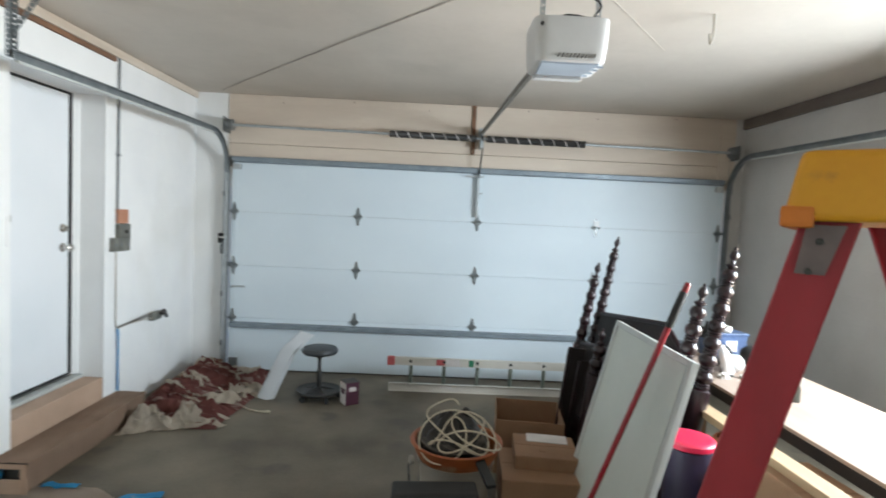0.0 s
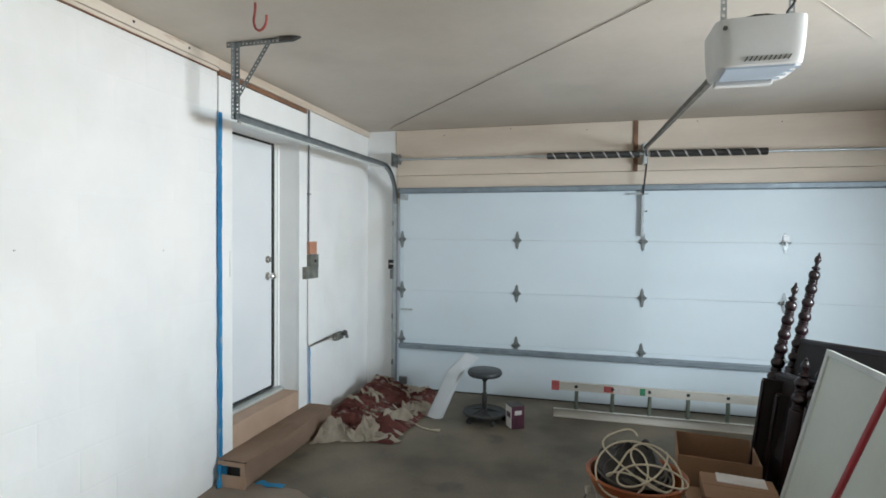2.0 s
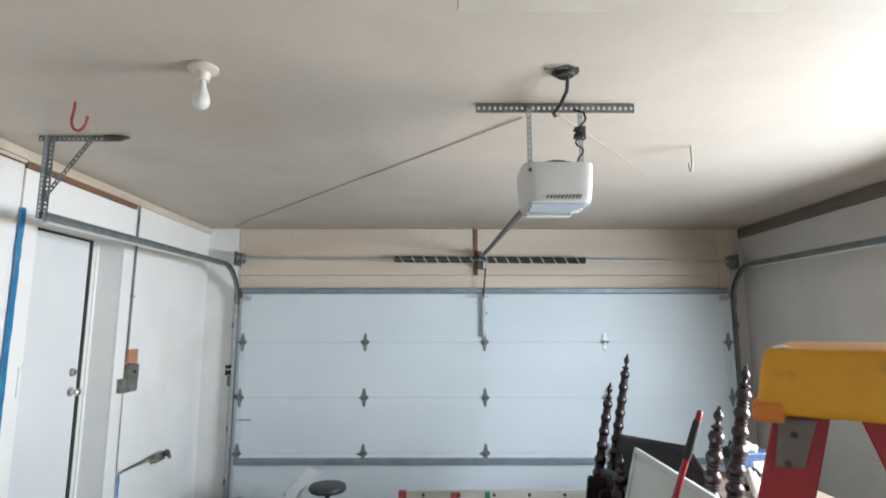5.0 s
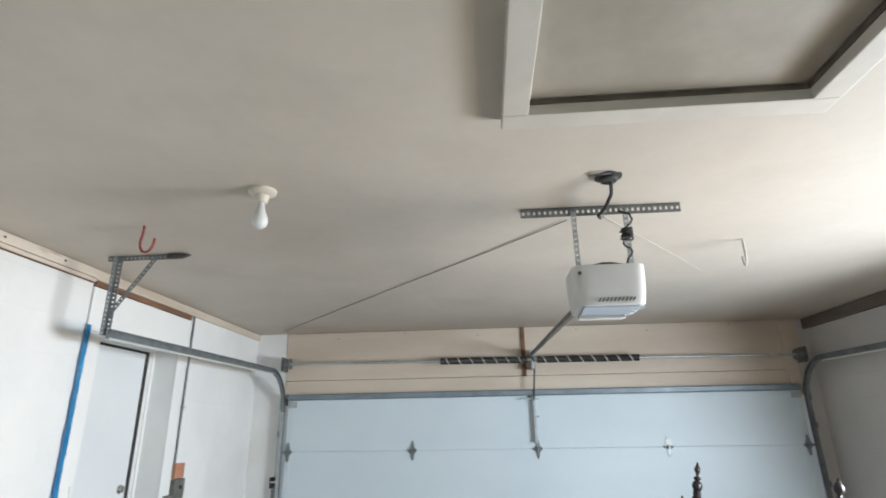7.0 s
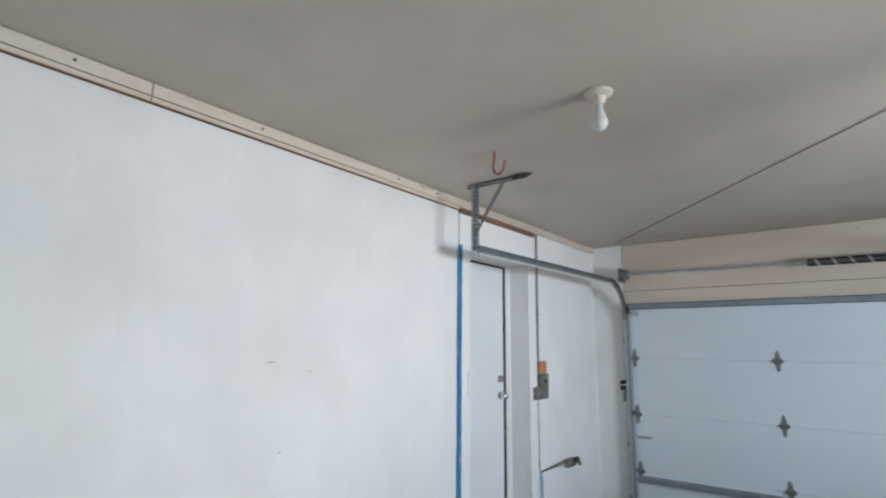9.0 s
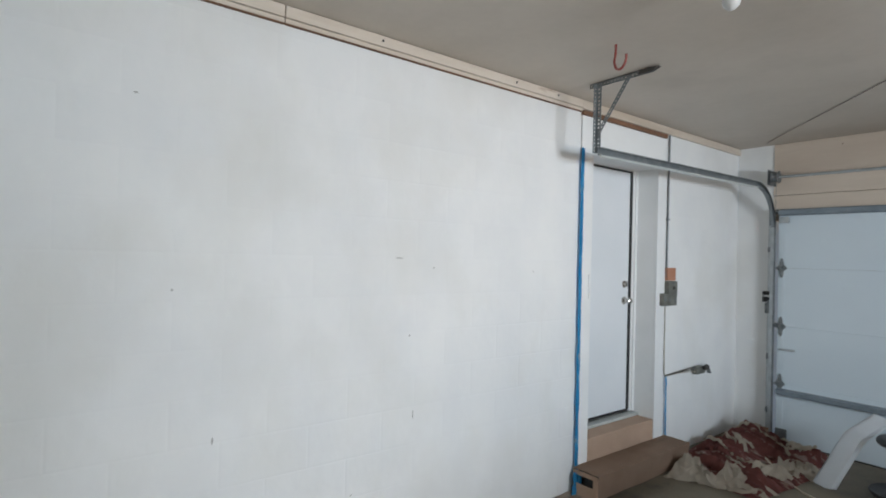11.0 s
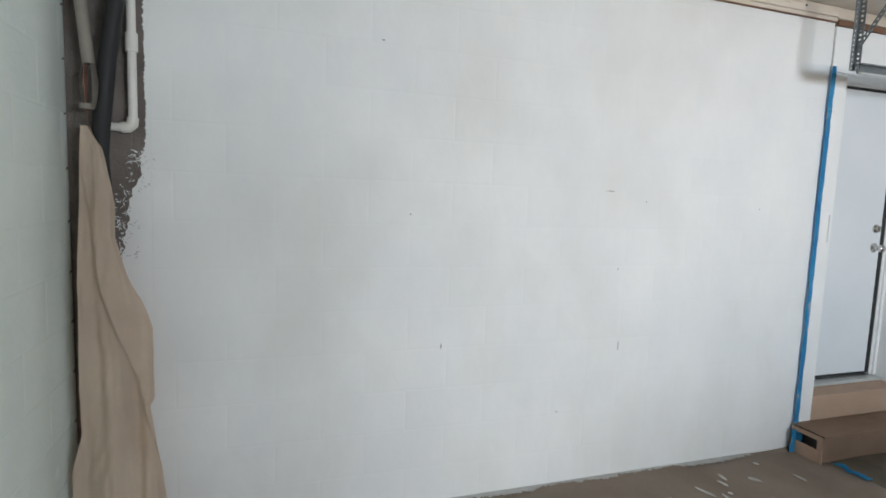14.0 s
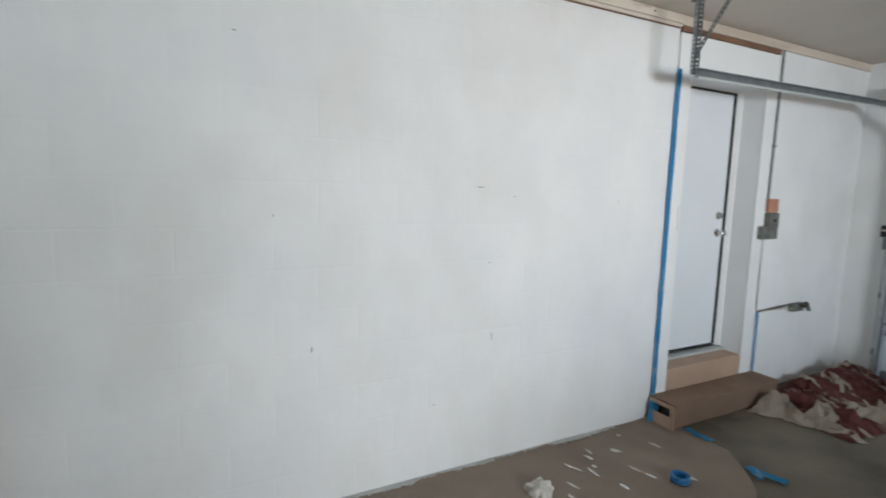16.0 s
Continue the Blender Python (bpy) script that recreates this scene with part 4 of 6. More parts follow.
# unseen cover above the opening, added to keep sky light from leaking in
part("backing", box(HX0 + HW - 0.05, HX1 - HW + 0.05, HY0 + HW - 0.05, HY1 - HW + 0.05, H + 0.121, H + 0.135), "rust", ha)
part("stop", box(HX0 + HW + 0.001, HX1 - HW - 0.001, HY0 + HW + 0.001, HY1 - HW - 0.001, H + 0.0265, H + 0.04), "rust", ha)
part("nail", lathe([(0.008, 0), (0.008, -0.012), (0.001, -0.014)], 8, m=pose(2.36, -4.385, H + 0.012)), "rust", ha, "rusty nail head")

# ---- corner with pipes and hanging cloth ----
pv = thing("pvc_pipe", pose(0, 0, 0), "white plastic pipe with elbow in the bare corner", "pipe")
PX, PY = XL + 0.035, -6.195
part("pipe", tube([(PX, PY, H - 0.001), (PX, PY, 1.805)], 0.0165, 14), "pvc", pv, smooth=True)
part("coupling", tube([(PX, PY, 2.145), (PX, PY, 2.075)], 0.0225, 14), "pvc", pv, smooth=True)
part("elbow", tube([(PX, PY, 1.825), (PX, PY - 0.003, 1.798), (PX, PY - 0.016, 1.786), (PX, PY - 0.04, 1.784)], 0.0215, 14), "pvc", pv, smooth=True)
part("stub", tube([(PX, PY - 0.03, 1.784), (PX, PY - 0.11, 1.786)], 0.0165, 14), "pvc", pv, smooth=True)
solo("drain_pipe", tube([(XL + 0.09, -6.19, H - 0.001), (XL + 0.09, -6.225, 2.3), (XL + 0.09, -6.266, 2.014), (XL + 0.088, -6.292, 1.766), (XL + 0.07, -6.298, 1.66), (XL + 0.05, -6.292, 1.55), (XL + 0.045, -6.292, 0.0)], [0.031, 0.031, 0.031, 0.031, 0.026, 0.022, 0.022], 14), "abs", "black plastic pipe running down the corner", "pipe", smooth=True)
gc = thing("split_conduit", pose(0, 0, 0), "grey conduit cut open with copper wires showing", "conduit")
part("sleeve", tube([(XL + 0.11, -6.39, H - 0.001), (XL + 0.11, -6.348, 2.3), (XL + 0.11, -6.325, 2.05), (XL + 0.11, -6.32, 2.0)], 0.021, 12), "greypipe", gc, smooth=True)
for s in (-1, 1):
    def lip(u, v, s=s):
        z = 2.0 - 0.16 * u
        a = s * (0.5 + 1.2 * v)
        r = 0.02 + 0.012 * math.sin(math.pi * u)
        return (XL + 0.11 + r * math.cos(a), -6.32 + r * math.sin(a), z)
    part("split_lip", sheet(10, 5, lip, 0.002), "greypipe", gc, smooth=True)
for k in range(5):
    part("wire", tube([(XL + 0.11, -6.336 + 0.003 * k, 2.01), (XL + 0.122, -6.342 + 0.006 * k, 1.95), (XL + 0.115, -6.334 + 0.002 * k, 1.86), (XL + 0.10, -6.33, 1.73)], 0.0028, 5), "copper" if k % 2 else "vent", gc)
part("end_collar", tube([(XL + 0.11, -6.33, 1.855), (XL + 0.11, -6.33, 1.835)], 0.026, 12), "greypipe", gc)


def drape(u, v):
    """A cloth gathered at the top, spreading to the floor, with one long slanting overlap and a loose hem."""
    z = 1.765 * (1 - u) + 0.01
    left = float(np.interp(z, (0.0, 0.45, 0.6, 1.26, 1.76), (-6.40, -6.394, -6.362, -6.359, -6.35)))
    right = float(np.interp(z, (0.0, 0.46, 0.70, 0.735, 1.01, 1.21, 1.36, 1.49, 1.69, 1.775), (-6.05, -6.09, -6.125, -6.108, -6.119, -6.196, -6.241, -6.244, -6.281, -6.33)))
    y = left + (right - left) * v
    crease = float(np.interp(z, (0.3, 0.81, 1.17, 1.66), (-6.05, -6.173, -6.284, -6.352)))
    over = 0.5 + 0.5 * math.tanh((y - crease) / 0.006)
    fold = 0.066 * nz(9 * y + 0.9 * u, 1.3 * u, 4) * min(1, 0.3 + 2 * u) + 0.022 * nz(26 * y - 2.5 * u, 2.2 * u, 8) + 0.006 * nz(40 * y + 8 * u, 22 * u, 3)
    x = XL + 0.12 + 0.10 * u + fold + 0.032 * over * min(1, 3 * u) - 0.03 * math.exp(-((v - 1.0) / 0.05) ** 2)
    return (x, y + 0.005 * nz(6 * u, 3 * v, 7), z + 0.006 * nz(9 * v, 2 * u))


solo("drop_cloth", sheet(110, 80, drape, 0.003), "drape", "beige canvas drop cloth hung over pipes in the corner", "drop cloth", smooth=True)


# brushed paint edge in the corner: ragged patches of white paint on the bare blocks
def ragged(u, v):
    z = H * u
    if z > 1.70:
        e = -6.158 - 0.010 * nz(12 * z, 1) - 0.012 * abs(nz(60 * z, 2))
    elif z > 1.22:
        e = float(np.interp(z, (1.22, 1.35, 1.5, 1.6, 1.7), (-6.258, -6.24, -6.222, -6.185, -6.165))) - 0.014 * nz(11 * z, 1) - 0.010 * nz(34 * z, 2) - 0.005 * nz(90 * z, 5)
    else:
        e = -6.262 - 0.018 * nz(14 * z, 1) - 0.016 * nz(45 * z, 2)
    return (XL - 0.0015 - 0.0002 * v, -6.144 + (e + 6.144) * v, z)


solo("paint_edge", sheet(700, 4, ragged, 0.0), "wall", "ragged white brushed paint edge on bare block", "wall", "structure")


for k in range(13):
    zz = 0.203 * (k + 1) + 0.004 * math.sin(5 * k)
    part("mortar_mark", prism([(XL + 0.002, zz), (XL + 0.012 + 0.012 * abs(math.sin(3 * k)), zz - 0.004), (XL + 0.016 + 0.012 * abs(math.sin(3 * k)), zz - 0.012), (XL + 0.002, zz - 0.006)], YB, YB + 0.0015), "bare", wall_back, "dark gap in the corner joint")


def scuff(y, z, w, h, seed):
    b = bmesh.new()
    ring = []
    for k in range(10):
        a = 2 * math.pi * k / 10
        r = 1 + 0.5 * nz(2 * math.cos(a), 2 * math.sin(a), seed)
        ring.append(b.verts.new((XL + 0.0008, y + w * r * math.cos(a), z + h * r * math.sin(a))))
    b.faces.new(ring)
    ob = part("scuff", b, "scuffgrey", wall_left)
    return ob


for k, (y, z, w, h) in enumerate(((-3.715, 1.57, 0.006, 0.004), (-3.835, 0.767, 0.004, 0.026), (-4.875, 0.823, 0.004, 0.016), (-5.2, 2.25, 0.008, 0.004), (-4.2, 0.42, 0.006, 0.004), (-3.87, 1.20, 0.005, 0.006), (-5.05, 1.47, 0.005, 0.005), (-3.95, 1.62, 0.03, 0.003), (-2.9, 1.55, 0.005, 0.004))):
    scuff(y, z, w, h, k * 3.1)

def fleck(y, z, w, h, lean, seed, mat, x):
    """A thin slanting dab of paint, or a gap in it, on the corner blocks."""
    b = bmesh.new()
    ring = []
    for k in range(9):
        a = 2 * math.pi * k / 9
        r = 1 + 0.6 * nz(2 * math.cos(a), 2 * math.sin(a), seed)
        p, q = w * r * math.cos(a), h * r * math.sin(a)
        ring.append(b.verts.new((x, y + p * math.cos(lean) - q * math.sin(lean), z + p * math.sin(lean) + q * math.cos(lean))))
    b.faces.new(ring)
    part("paint_dab", b, mat, wall_left)


for k in range(150):
    z = 1.26 + 0.44 * rnd.random()
    edge = float(np.interp(z, (1.22, 1.35, 1.5, 1.6, 1.7), (-6.258, -6.24, -6.222, -6.185, -6.165)))
    if k % 3:
        fleck(edge - 0.005 - 0.05 * rnd.random() ** 1.5, z, rnd.uniform(0.003, 0.014), rnd.uniform(0.0007, 0.0025), rnd.uniform(-1.5, 1.5), 2.3 * k, "wall", XL - 0.0024)
    else:
        fleck(edge + 0.004 + 0.05 * rnd.random() ** 1.6, z, rnd.uniform(0.002, 0.007), rnd.uniform(0.0006, 0.0018), rnd.uniform(-1.2, 1.2), 2.3 * k, "scuffgrey", XL + (0.0012 if edge + 0.03 > -6.145 else -0.0005))

# ---- floor coverings near the camera ----


def paper_fn(u, v):
    y = -6.28 + (6.28 - 2.36) * v
    edge = 0.60 + 0.10 * nz(0.9 * y, 3) - 0.45 * max(0, (y + 2.75) / 0.39) ** 1.5
    x = XL + 0.004 + (edge - XL) * u
    curl = max(0, 1 - u / 0.035)
    z = 0.003 + 0.004 * abs(nz(3 * x, 3 * y)) + curl * (0.008 + 0.005 * nz(7 * y, 4)) + 0.002 * abs(nz(11 * x, 11 * y, 2))
    return (x, y + (0.03 * nz(5 * x, 2) if v == 1 else 0), z)


fp = thing("floor_paper", pose(0, 0, 0), "brown rosin paper taped over the floor, spattered with paint", "floor paper")
part("sheet", sheet(64, 120, paper_fn, 0.001), "floorpaper", fp, smooth=True)


def flat_blob(cx, cy, rx, ry, ang, z, seed, h=0.0015, n=14):
    b = bmesh.new()
    c, s = math.cos(ang), math.sin(ang)
    top = []
    for k in range(n):
        a = 2 * math.pi * k / n
        r = 1 + 0.35 * nz(2 * math.cos(a), 2 * math.sin(a), seed)
        x, y = rx * r * math.cos(a), ry * r * math.sin(a)
        top.append((cx + c * x - s * y, cy + s * x + c * y))
    lo, hi = [b.verts.new((x, y, z)) for x, y in top], [b.verts.new((x, y, z + h)) for x, y in top]
    b.faces.new(hi)
    for i in range(n):
        b.faces.new((lo[i], lo[(i + 1) % n], hi[(i + 1) % n], hi[i]))
    return b


for k in range(9):
    L = rnd.uniform(0.015, 0.055)
    part("paint_splash", flat_blob(rnd.uniform(-0.30, 0.32), rnd.uniform(-4.7, -2.85), L, rnd.uniform(0.006, 0.012), rnd.uniform(-0.1, 0.5), 0.0095, 80 + k), "drip", fp)
for k in range(8):
    y = -2.7 - 3.2 * rnd.random() ** 1.2
    x = XL + 0.06 + 0.55 * rnd.random() ** 1.7
    L = rnd.choice((0.008, 0.012, 0.02, 0.035))
    part("paint_splash", flat_blob(x, y, L, min(L, 0.009 + 0.3 * L * rnd.random()), rnd.uniform(-0.6, 0.9), 0.009, k * 1.7), "spatter", fp)
for k, (x, y, L, a) in enumerate(((-0.12, -3.42, 0.06, 0.35), (0.02, -3.55, 0.045, 0.2), (-0.22, -3.2, 0.035, -0.1), (0.05, -3.1, 0.035, 0.2), (-0.1, -2.75, 0.04, 0.1), (0.03, -4.0, 0.06, 0.9))):
    part("paint_splash", flat_blob(x, y, L, 0.012, a, 0.009, 50 + k), "spatter", fp)


def spill(u, v):
    y = -2.8 - 3.4 * u
    w = 0.012 + 0.07 * max(0, nz(2.1 * y, 8) + 0.1) + 0.03 * abs(nz(13 * y, 2)) + 0.018 * nz(47 * y, 6) + 0.01 * nz(120 * y, 9)
    w = max(w, 0.002)
    return (XL + 0.002 + w * v, y, 0.017 - 0.006 * min(1, v * w / 0.03))


part("paint_drip", sheet(700, 3, spill, 0.0008), "drip", fp, "white paint dripped along the wall foot")


def floor_tape(x0, y0, x1, y1, w, seed):
    d = Vector((x1 - x0, y1 - y0, 0))
    n = Vector((-d.y, d.x, 0)).normalized()

    def fn(u, v):
        p = Vector((x0, y0, 0)) + d * u + n * w * (v - 0.5) * (1 + 0.35 * nz(5 * u, seed)) + n * 0.02 * nz(3 * u, seed, 4)
        return (p.x, p.y, 0.012 + 0.006 * abs(nz(9 * u, 4 * v, seed)))
    part("tape_strip", sheet(20, 3, fn, 0.001), "tape", fp, "blue masking tape strip")


floor_tape(-0.17, -2.37, 0.03, -2.365, 0.05, 1)
floor_tape(0.34, -2.47, 0.54, -2.43, 0.06, 3)
floor_tape(0.33, -2.46, 0.45, -2.53, 0.04, 6)
b = lathe([(0.038, 0.0), (0.052, 0.0), (0.054, 0.004), (0.054, 0.032), (0.052, 0.036), (0.038, 0.036), (0.038, 0.0)], 28, m=pose(0.255, -2.97, 0.012))
solo("tape_roll", b, "taperoll", "roll of blue masking tape lying on brown paper", "tape roll", smooth=True)


def crumple(cx, cy, r, h, seed, mat, name, label, cat):
    def fn(u, v):
        a, e = 2 * math.pi * u, math.pi / 2 * v
        q = 1 + 0.55 * nz(2.2 * math.cos(a) * math.cos(e), 2.2 * math.sin(a) * math.cos(e), seed + 2 * v)
        return (cx + r * q * math.cos(a) * math.cos(e), cy + r * q * math.sin(a) * math.cos(e), 0.008 + h * q * math.sin(e))
    return solo(name, sheet(28, 10, fn), mat, label, cat)


crumple(-0.02, -3.75, 0.075, 0.06, 3.1, "spatter", "crumpled_plastic", "crumpled white plastic scrap on brown paper", "scrap")
crumple(0.62, -2.72, 0.05, 0.012, 7.7, "cream", "paper_scrap", "torn cream paper scrap on the floor", "scrap")

# ---- drop cloth pile by the front corner ----


def pile(u, v):
    x0, x1, y0, y1 = -0.33, 0.50, -1.50, -0.10
    y = y0 + (y1 - y0) * v
    x = x0 + (x1 - x0) * u + 0.10 * (v - 0.4)
    ex = min(1, 7 * min(u, 1 - u)) * min(1, 6 * min(v, 1 - v))
    ridge = abs(nz(1.6 * x + 1.0 * y, 8.5 * y - 1.6 * x, 1.0))
    ridge3 = abs(nz(5 * x + 9 * y, 34 * y - 6 * x, 7.0))
    ridge2 = abs(nz(9 * x + 4 * y, 19 * y - 7 * x, 4.0))
    h = 0.07 + 0.10 * nz(2.3 * x, 1.9 * y, 9) + 0.13 * max(0, v - 0.3) * (1 - u)
    z = 0.008 + ex * max(0.012, h - 0.11 * ridge - 0.075 * ridge2 - 0.03 * ridge3 + 0.055)
    return (x + 0.06 * nz(3 * x, 4 * y, 3), y + 0.07 * nz(4 * x, 3 * y, 6), z)


solo("stained_cloth", sheet(110, 130, pile, 0.003), "maroon", "rumpled maroon-stained drop cloth heaped in the corner", "cloth", smooth=True)


def scrap_cloth(name, cx, cy, w, l, ang, lift, seed, label):
    c, s = math.cos(ang), math.sin(ang)

    def fn(u, v):
        x, y = (u - 0.5) * w * (1 + 0.35 * nz(3 * v, seed)), (v - 0.5) * l * (1 + 0.4 * nz(3 * u, seed, 3))
        z = 0.006 + lift * (1 - 0.55 * v) * (0.55 + 0.55 * nz(3.1 * u + seed, 2.2 * v, 2) + 0.34 * nz(8 * u, 6 * v, seed) - 0.45 * abs(nz(7 * u + 5 * v, 11 * v - 4 * u, seed)) - 0.2 * abs(nz(19 * u, 15 * v, seed)) + 0.15) * (min(1, 3.0 * min(v, 1 - v)) * min(1, 3.2 * min(u, 1 - u)))
        x, y = x + 0.045 * nz(5 * u, 6 * v, seed + 4), y + 0.045 * nz(6 * u, 5 * v, seed + 9)
        return (cx + c * x - s * y, cy + s * x + c * y, max(z, 0.006))
    return solo(name, sheet(60, 60, fn, 0.003), "cream", label, "cloth", smooth=True)


scrap_cloth("drop_cloth", -0.04, -1.45, 0.34, 0.30, 0.4, 0.26, 1.3, "folded cream canvas corner of the cloth heap")
scrap_cloth("drop_cloth", 0.24, -1.37, 0.42, 0.28, 0.2, 0.20, 5.2, "rumpled cream canvas beside the maroon cloth")
scrap_cloth("drop_cloth", 0.42, -0.68, 0.30, 0.36, 0.6, 0.16, 8.4, "cream canvas flap spread on the floor")


def cloth_strip(u0, u1, v0, v1, lean, lift, seed, mat, label):
    """A torn strip that follows the heap, its ends curling off it."""
    def fn(a, b):
        u = u0 + (u1 - u0) * a
        wide = (v1 - v0) * (0.25 + 0.75 * math.sin(math.pi * min(max(a, 0.04), 0.96))) * (1 + 0.5 * nz(6 * a, seed))
        v = v0 + lean * (a - 0.5) + wide * (b - 0.5) + 0.012 * nz(5 * a, seed, 3)
        x, y, z = pile(min(max(u, 0.03), 0.97), min(max(v, 0.03), 0.97))
        return (x, y, z + 0.010 + lift * (0.5 + 0.5 * nz(4 * a, 3 * b, seed)) + 0.03 * max(0, abs(a - 0.5) - 0.38))
    return solo("cloth_strip", sheet(36, 5, fn, 0.002), mat, label, "cloth", smooth=True, group="torn strips on the cloth heap")


for k in range(16):
    u0, v0 = rnd.uniform(0.05, 0.6), rnd.uniform(0.08, 0.92)
    pale = k % 3 != 2
    cloth_strip(u0, min(u0 + rnd.uniform(0.18, 0.42), 0.96), v0, v0 + rnd.uniform(0.02, 0.055), rnd.uniform(-0.10, 0.10), rnd.uniform(0.01, 0.03), 3.1 * k, "cream" if pale else "maroon", "torn cream canvas strip lying on the cloth heap" if pale else "torn maroon-stained strip lying on the cloth heap")
cloth_strip(0.70, 0.97, 0.30, 0.46, 0.05, 0.03, 77.0, "cream", "wide cream canvas flap on the cloth heap")
cloth_strip(0.72, 0.97, 0.55, 0.66, -0.04, 0.03, 81.0, "cream", "wide cream canvas flap on the cloth heap")
solo("cord", tube([(0.22, -0.85, 0.10), (0.36, -0.92, 0.03), (0.46, -1.00, 0.010), (0.56, -1.09, 0.008), (0.66, -1.13, 0.008), (0.74, -1.12, 0.008)], [0.006] * 5 + [0.012], 8), "cord", "cream cord end trailing on the floor", "cord", smooth=True)
b = box(-0.20, -0.06, -0.16, -0.04, 0.0, 0.12, 0.012)
solo("jamb_block", b, "rust", "dark brown block at the foot of the door jamb", "block")
sn = thing("door_sensor", pose(-0.125, YF, 1.33), "small black door sensor on the pier", "sensor")
part("body", box(-0.03, 0.028, -0.05, -0.0005, -0.05, 0.05, 0.006), "rubber", sn)
part("arm", box(-0.02, 0.04, -0.062, -0.05, 0.0, 0.016, 0.003), "chrome", sn, "shiny steel arm")
part("plate", box(-0.02, 0.02, -0.012, -0.0005, -0.16, -0.06, 0.003), "galvdark", sn)

# ---- stool, leaning moulding, carton ----
so = thing("stool", pose(1.05, -0.74, 0) @ Matrix.Diagonal((0.92, 0.92, 0.98, 1)), "low round stool with black vinyl seat and ring base", "stool")
part("seat", lathe([(0.001, 0.405), (0.12, 0.405), (0.155, 0.412), (0.168, 0.428), (0.168, 0.445), (0.155, 0.462), (0.12, 0.47), (0.001, 0.472)], 32), "vinyl", so, smooth=True)
part("column", lathe([(0.022, 0.10), (0.024, 0.13), (0.024, 0.25), (0.020, 0.26), (0.014, 0.262), (0.014, 0.35), (0.02, 0.36), (0.05, 0.40), (0.05, 0.405)], 16), "black", so, smooth=True)
part("sleeve", lathe([(0.0145, 0.27), (0.017, 0.272), (0.017, 0.345), (0.0145, 0.35)], 16), "black", so, smooth=True)
part("tray", lathe([(0.02, 0.095), (0.17, 0.075), (0.205, 0.088), (0.212, 0.08), (0.205, 0.062), (0.17, 0.055), (0.02, 0.075)], 32), "black", so, smooth=True)
for k in range(5):
    a = 2 * math.pi * (k + 0.2) / 5
    leg = part("leg", tube([(0.02 * math.cos(a), 0.02 * math.sin(a), 0.10), (0.12 * math.cos(a), 0.12 * math.sin(a), 0.075), (0.19 * math.cos(a), 0.19 * math.sin(a), 0.058)], 0.012, 8), "black", so)
    part("castor", tube([(0.19 * math.cos(a) - 0.012 * math.sin(a), 0.19 * math.sin(a) + 0.012 * math.cos(a), 0.026), (0.19 * math.cos(a) + 0.012 * math.sin(a), 0.19 * math.sin(a) - 0.012 * math.cos(a), 0.026)], 0.026, 14), "rubber", leg)


def moulding(u, v):
    """A white strip, bent near its top, with turned edges."""
    p = Vector([float(np.interp(u, (0, 0.66, 0.74, 1), c)) for c in ((0.60, 0.775, 0.81, 0.925), (-0.84, -0.80, -0.79, -0.72), (0.006, 0.415, 0.455, 0.575))])
    w = Vector((0.13, 0.03, -0.045)) * (1 - 0.1 * u)
    lip = 0.022 if v < 0.08 or v > 0.92 else 0.0
    return p + w * (v - 0.5) + Vector((0.3, 0.9, -0.2)) * lip + Vector((0, 0.004, 0)) * math.sin(3 * u)


solo("white_moulding", sheet(30, 14, moulding, 0.008), "foam", "bent white plastic moulding leaning on the stool", "moulding", smooth=True)
ct = thing("carton", pose(1.335, -0.83, 0, 0, 0, 32) @ Matrix.Diagonal((0.80, 0.80, 0.92, 1)), "small upright carton, white and dark purple", "carton")
part("box", box(-0.075, 0.075, -0.075, 0.075, 0.0, 0.21, 0.003), "purple", ct)
part("side_print", box(-0.0775, -0.0755, -0.072, 0.072, 0.006, 0.205), "paper", ct, "white printed side")
part("label_bar", box(-0.0795, -0.0778, -0.05, 0.05, 0.10, 0.15), "purple", ct)
part("label_bar", box(-0.04, 0.04, -0.0775, -0.0755, 0.13, 0.17), "paper", ct)
part("lid", box(-0.077, 0.077, -0.077, 0.077, 0.2105, 0.216, 0.002), "vent", ct)

# ---- aluminium ladder lying on its edge along the door ----
la = thing("extension_ladder", pose(0, 0, 0), "aluminium ladder lying on edge along the garage door", "ladder")
LX0, LX1, LY = 1.64, 4.37, -0.45


def channel(z0, z1, y, d):
    e = math.copysign(0.004, d)
    prof = [(0, 0), (d, 0), (d, 0.004), (e, 0.004), (e, z1 - z0 - 0.004), (d, z1 - z0 - 0.004), (d, z1 - z0), (0, z1 - z0)]
    return prism([(y + a, z0 + c) for a, c in prof], LX0, LX1, m=Matrix(((0, 1, 0, 0), (1, 0, 0, 0), (0, 0, 1, 0), (0, 0, 0, 1))))


top = part("rail", channel(0.245, 0.318, LY + 0.0, 0.03), "alu", la)
low = part("rail", channel(0.0, 0.075, LY + 0.012, -0.03), "alu", la)
part("end_cap", box(LX0 - 0.02, LX0 + 0.05, LY - 0.006, LY + 0.034, 0.24, 0.322, 0.004), "redplastic", top, "faded red end cap")
part("sticker", box(2.08, 2.16, LY - 0.0025, LY - 0.0008, 0.255, 0.308), "redplastic", top, "worn red sticker")
part("sticker", box(2.17, 2.30, LY - 0.0025, LY - 0.0008, 0.252, 0.31), "paper", top, "worn white sticker")
part("sticker", box(2.385, 2.43, LY - 0.0025, LY - 0.0008, 0.25, 0.312), "green", top, "green sticker")
part("sticker", box(2.13, 2.23, LY + 0.0065, LY + 0.0075, 0.03, 0.06), "paper", low, "worn white sticker")
x = LX0 + 0.2
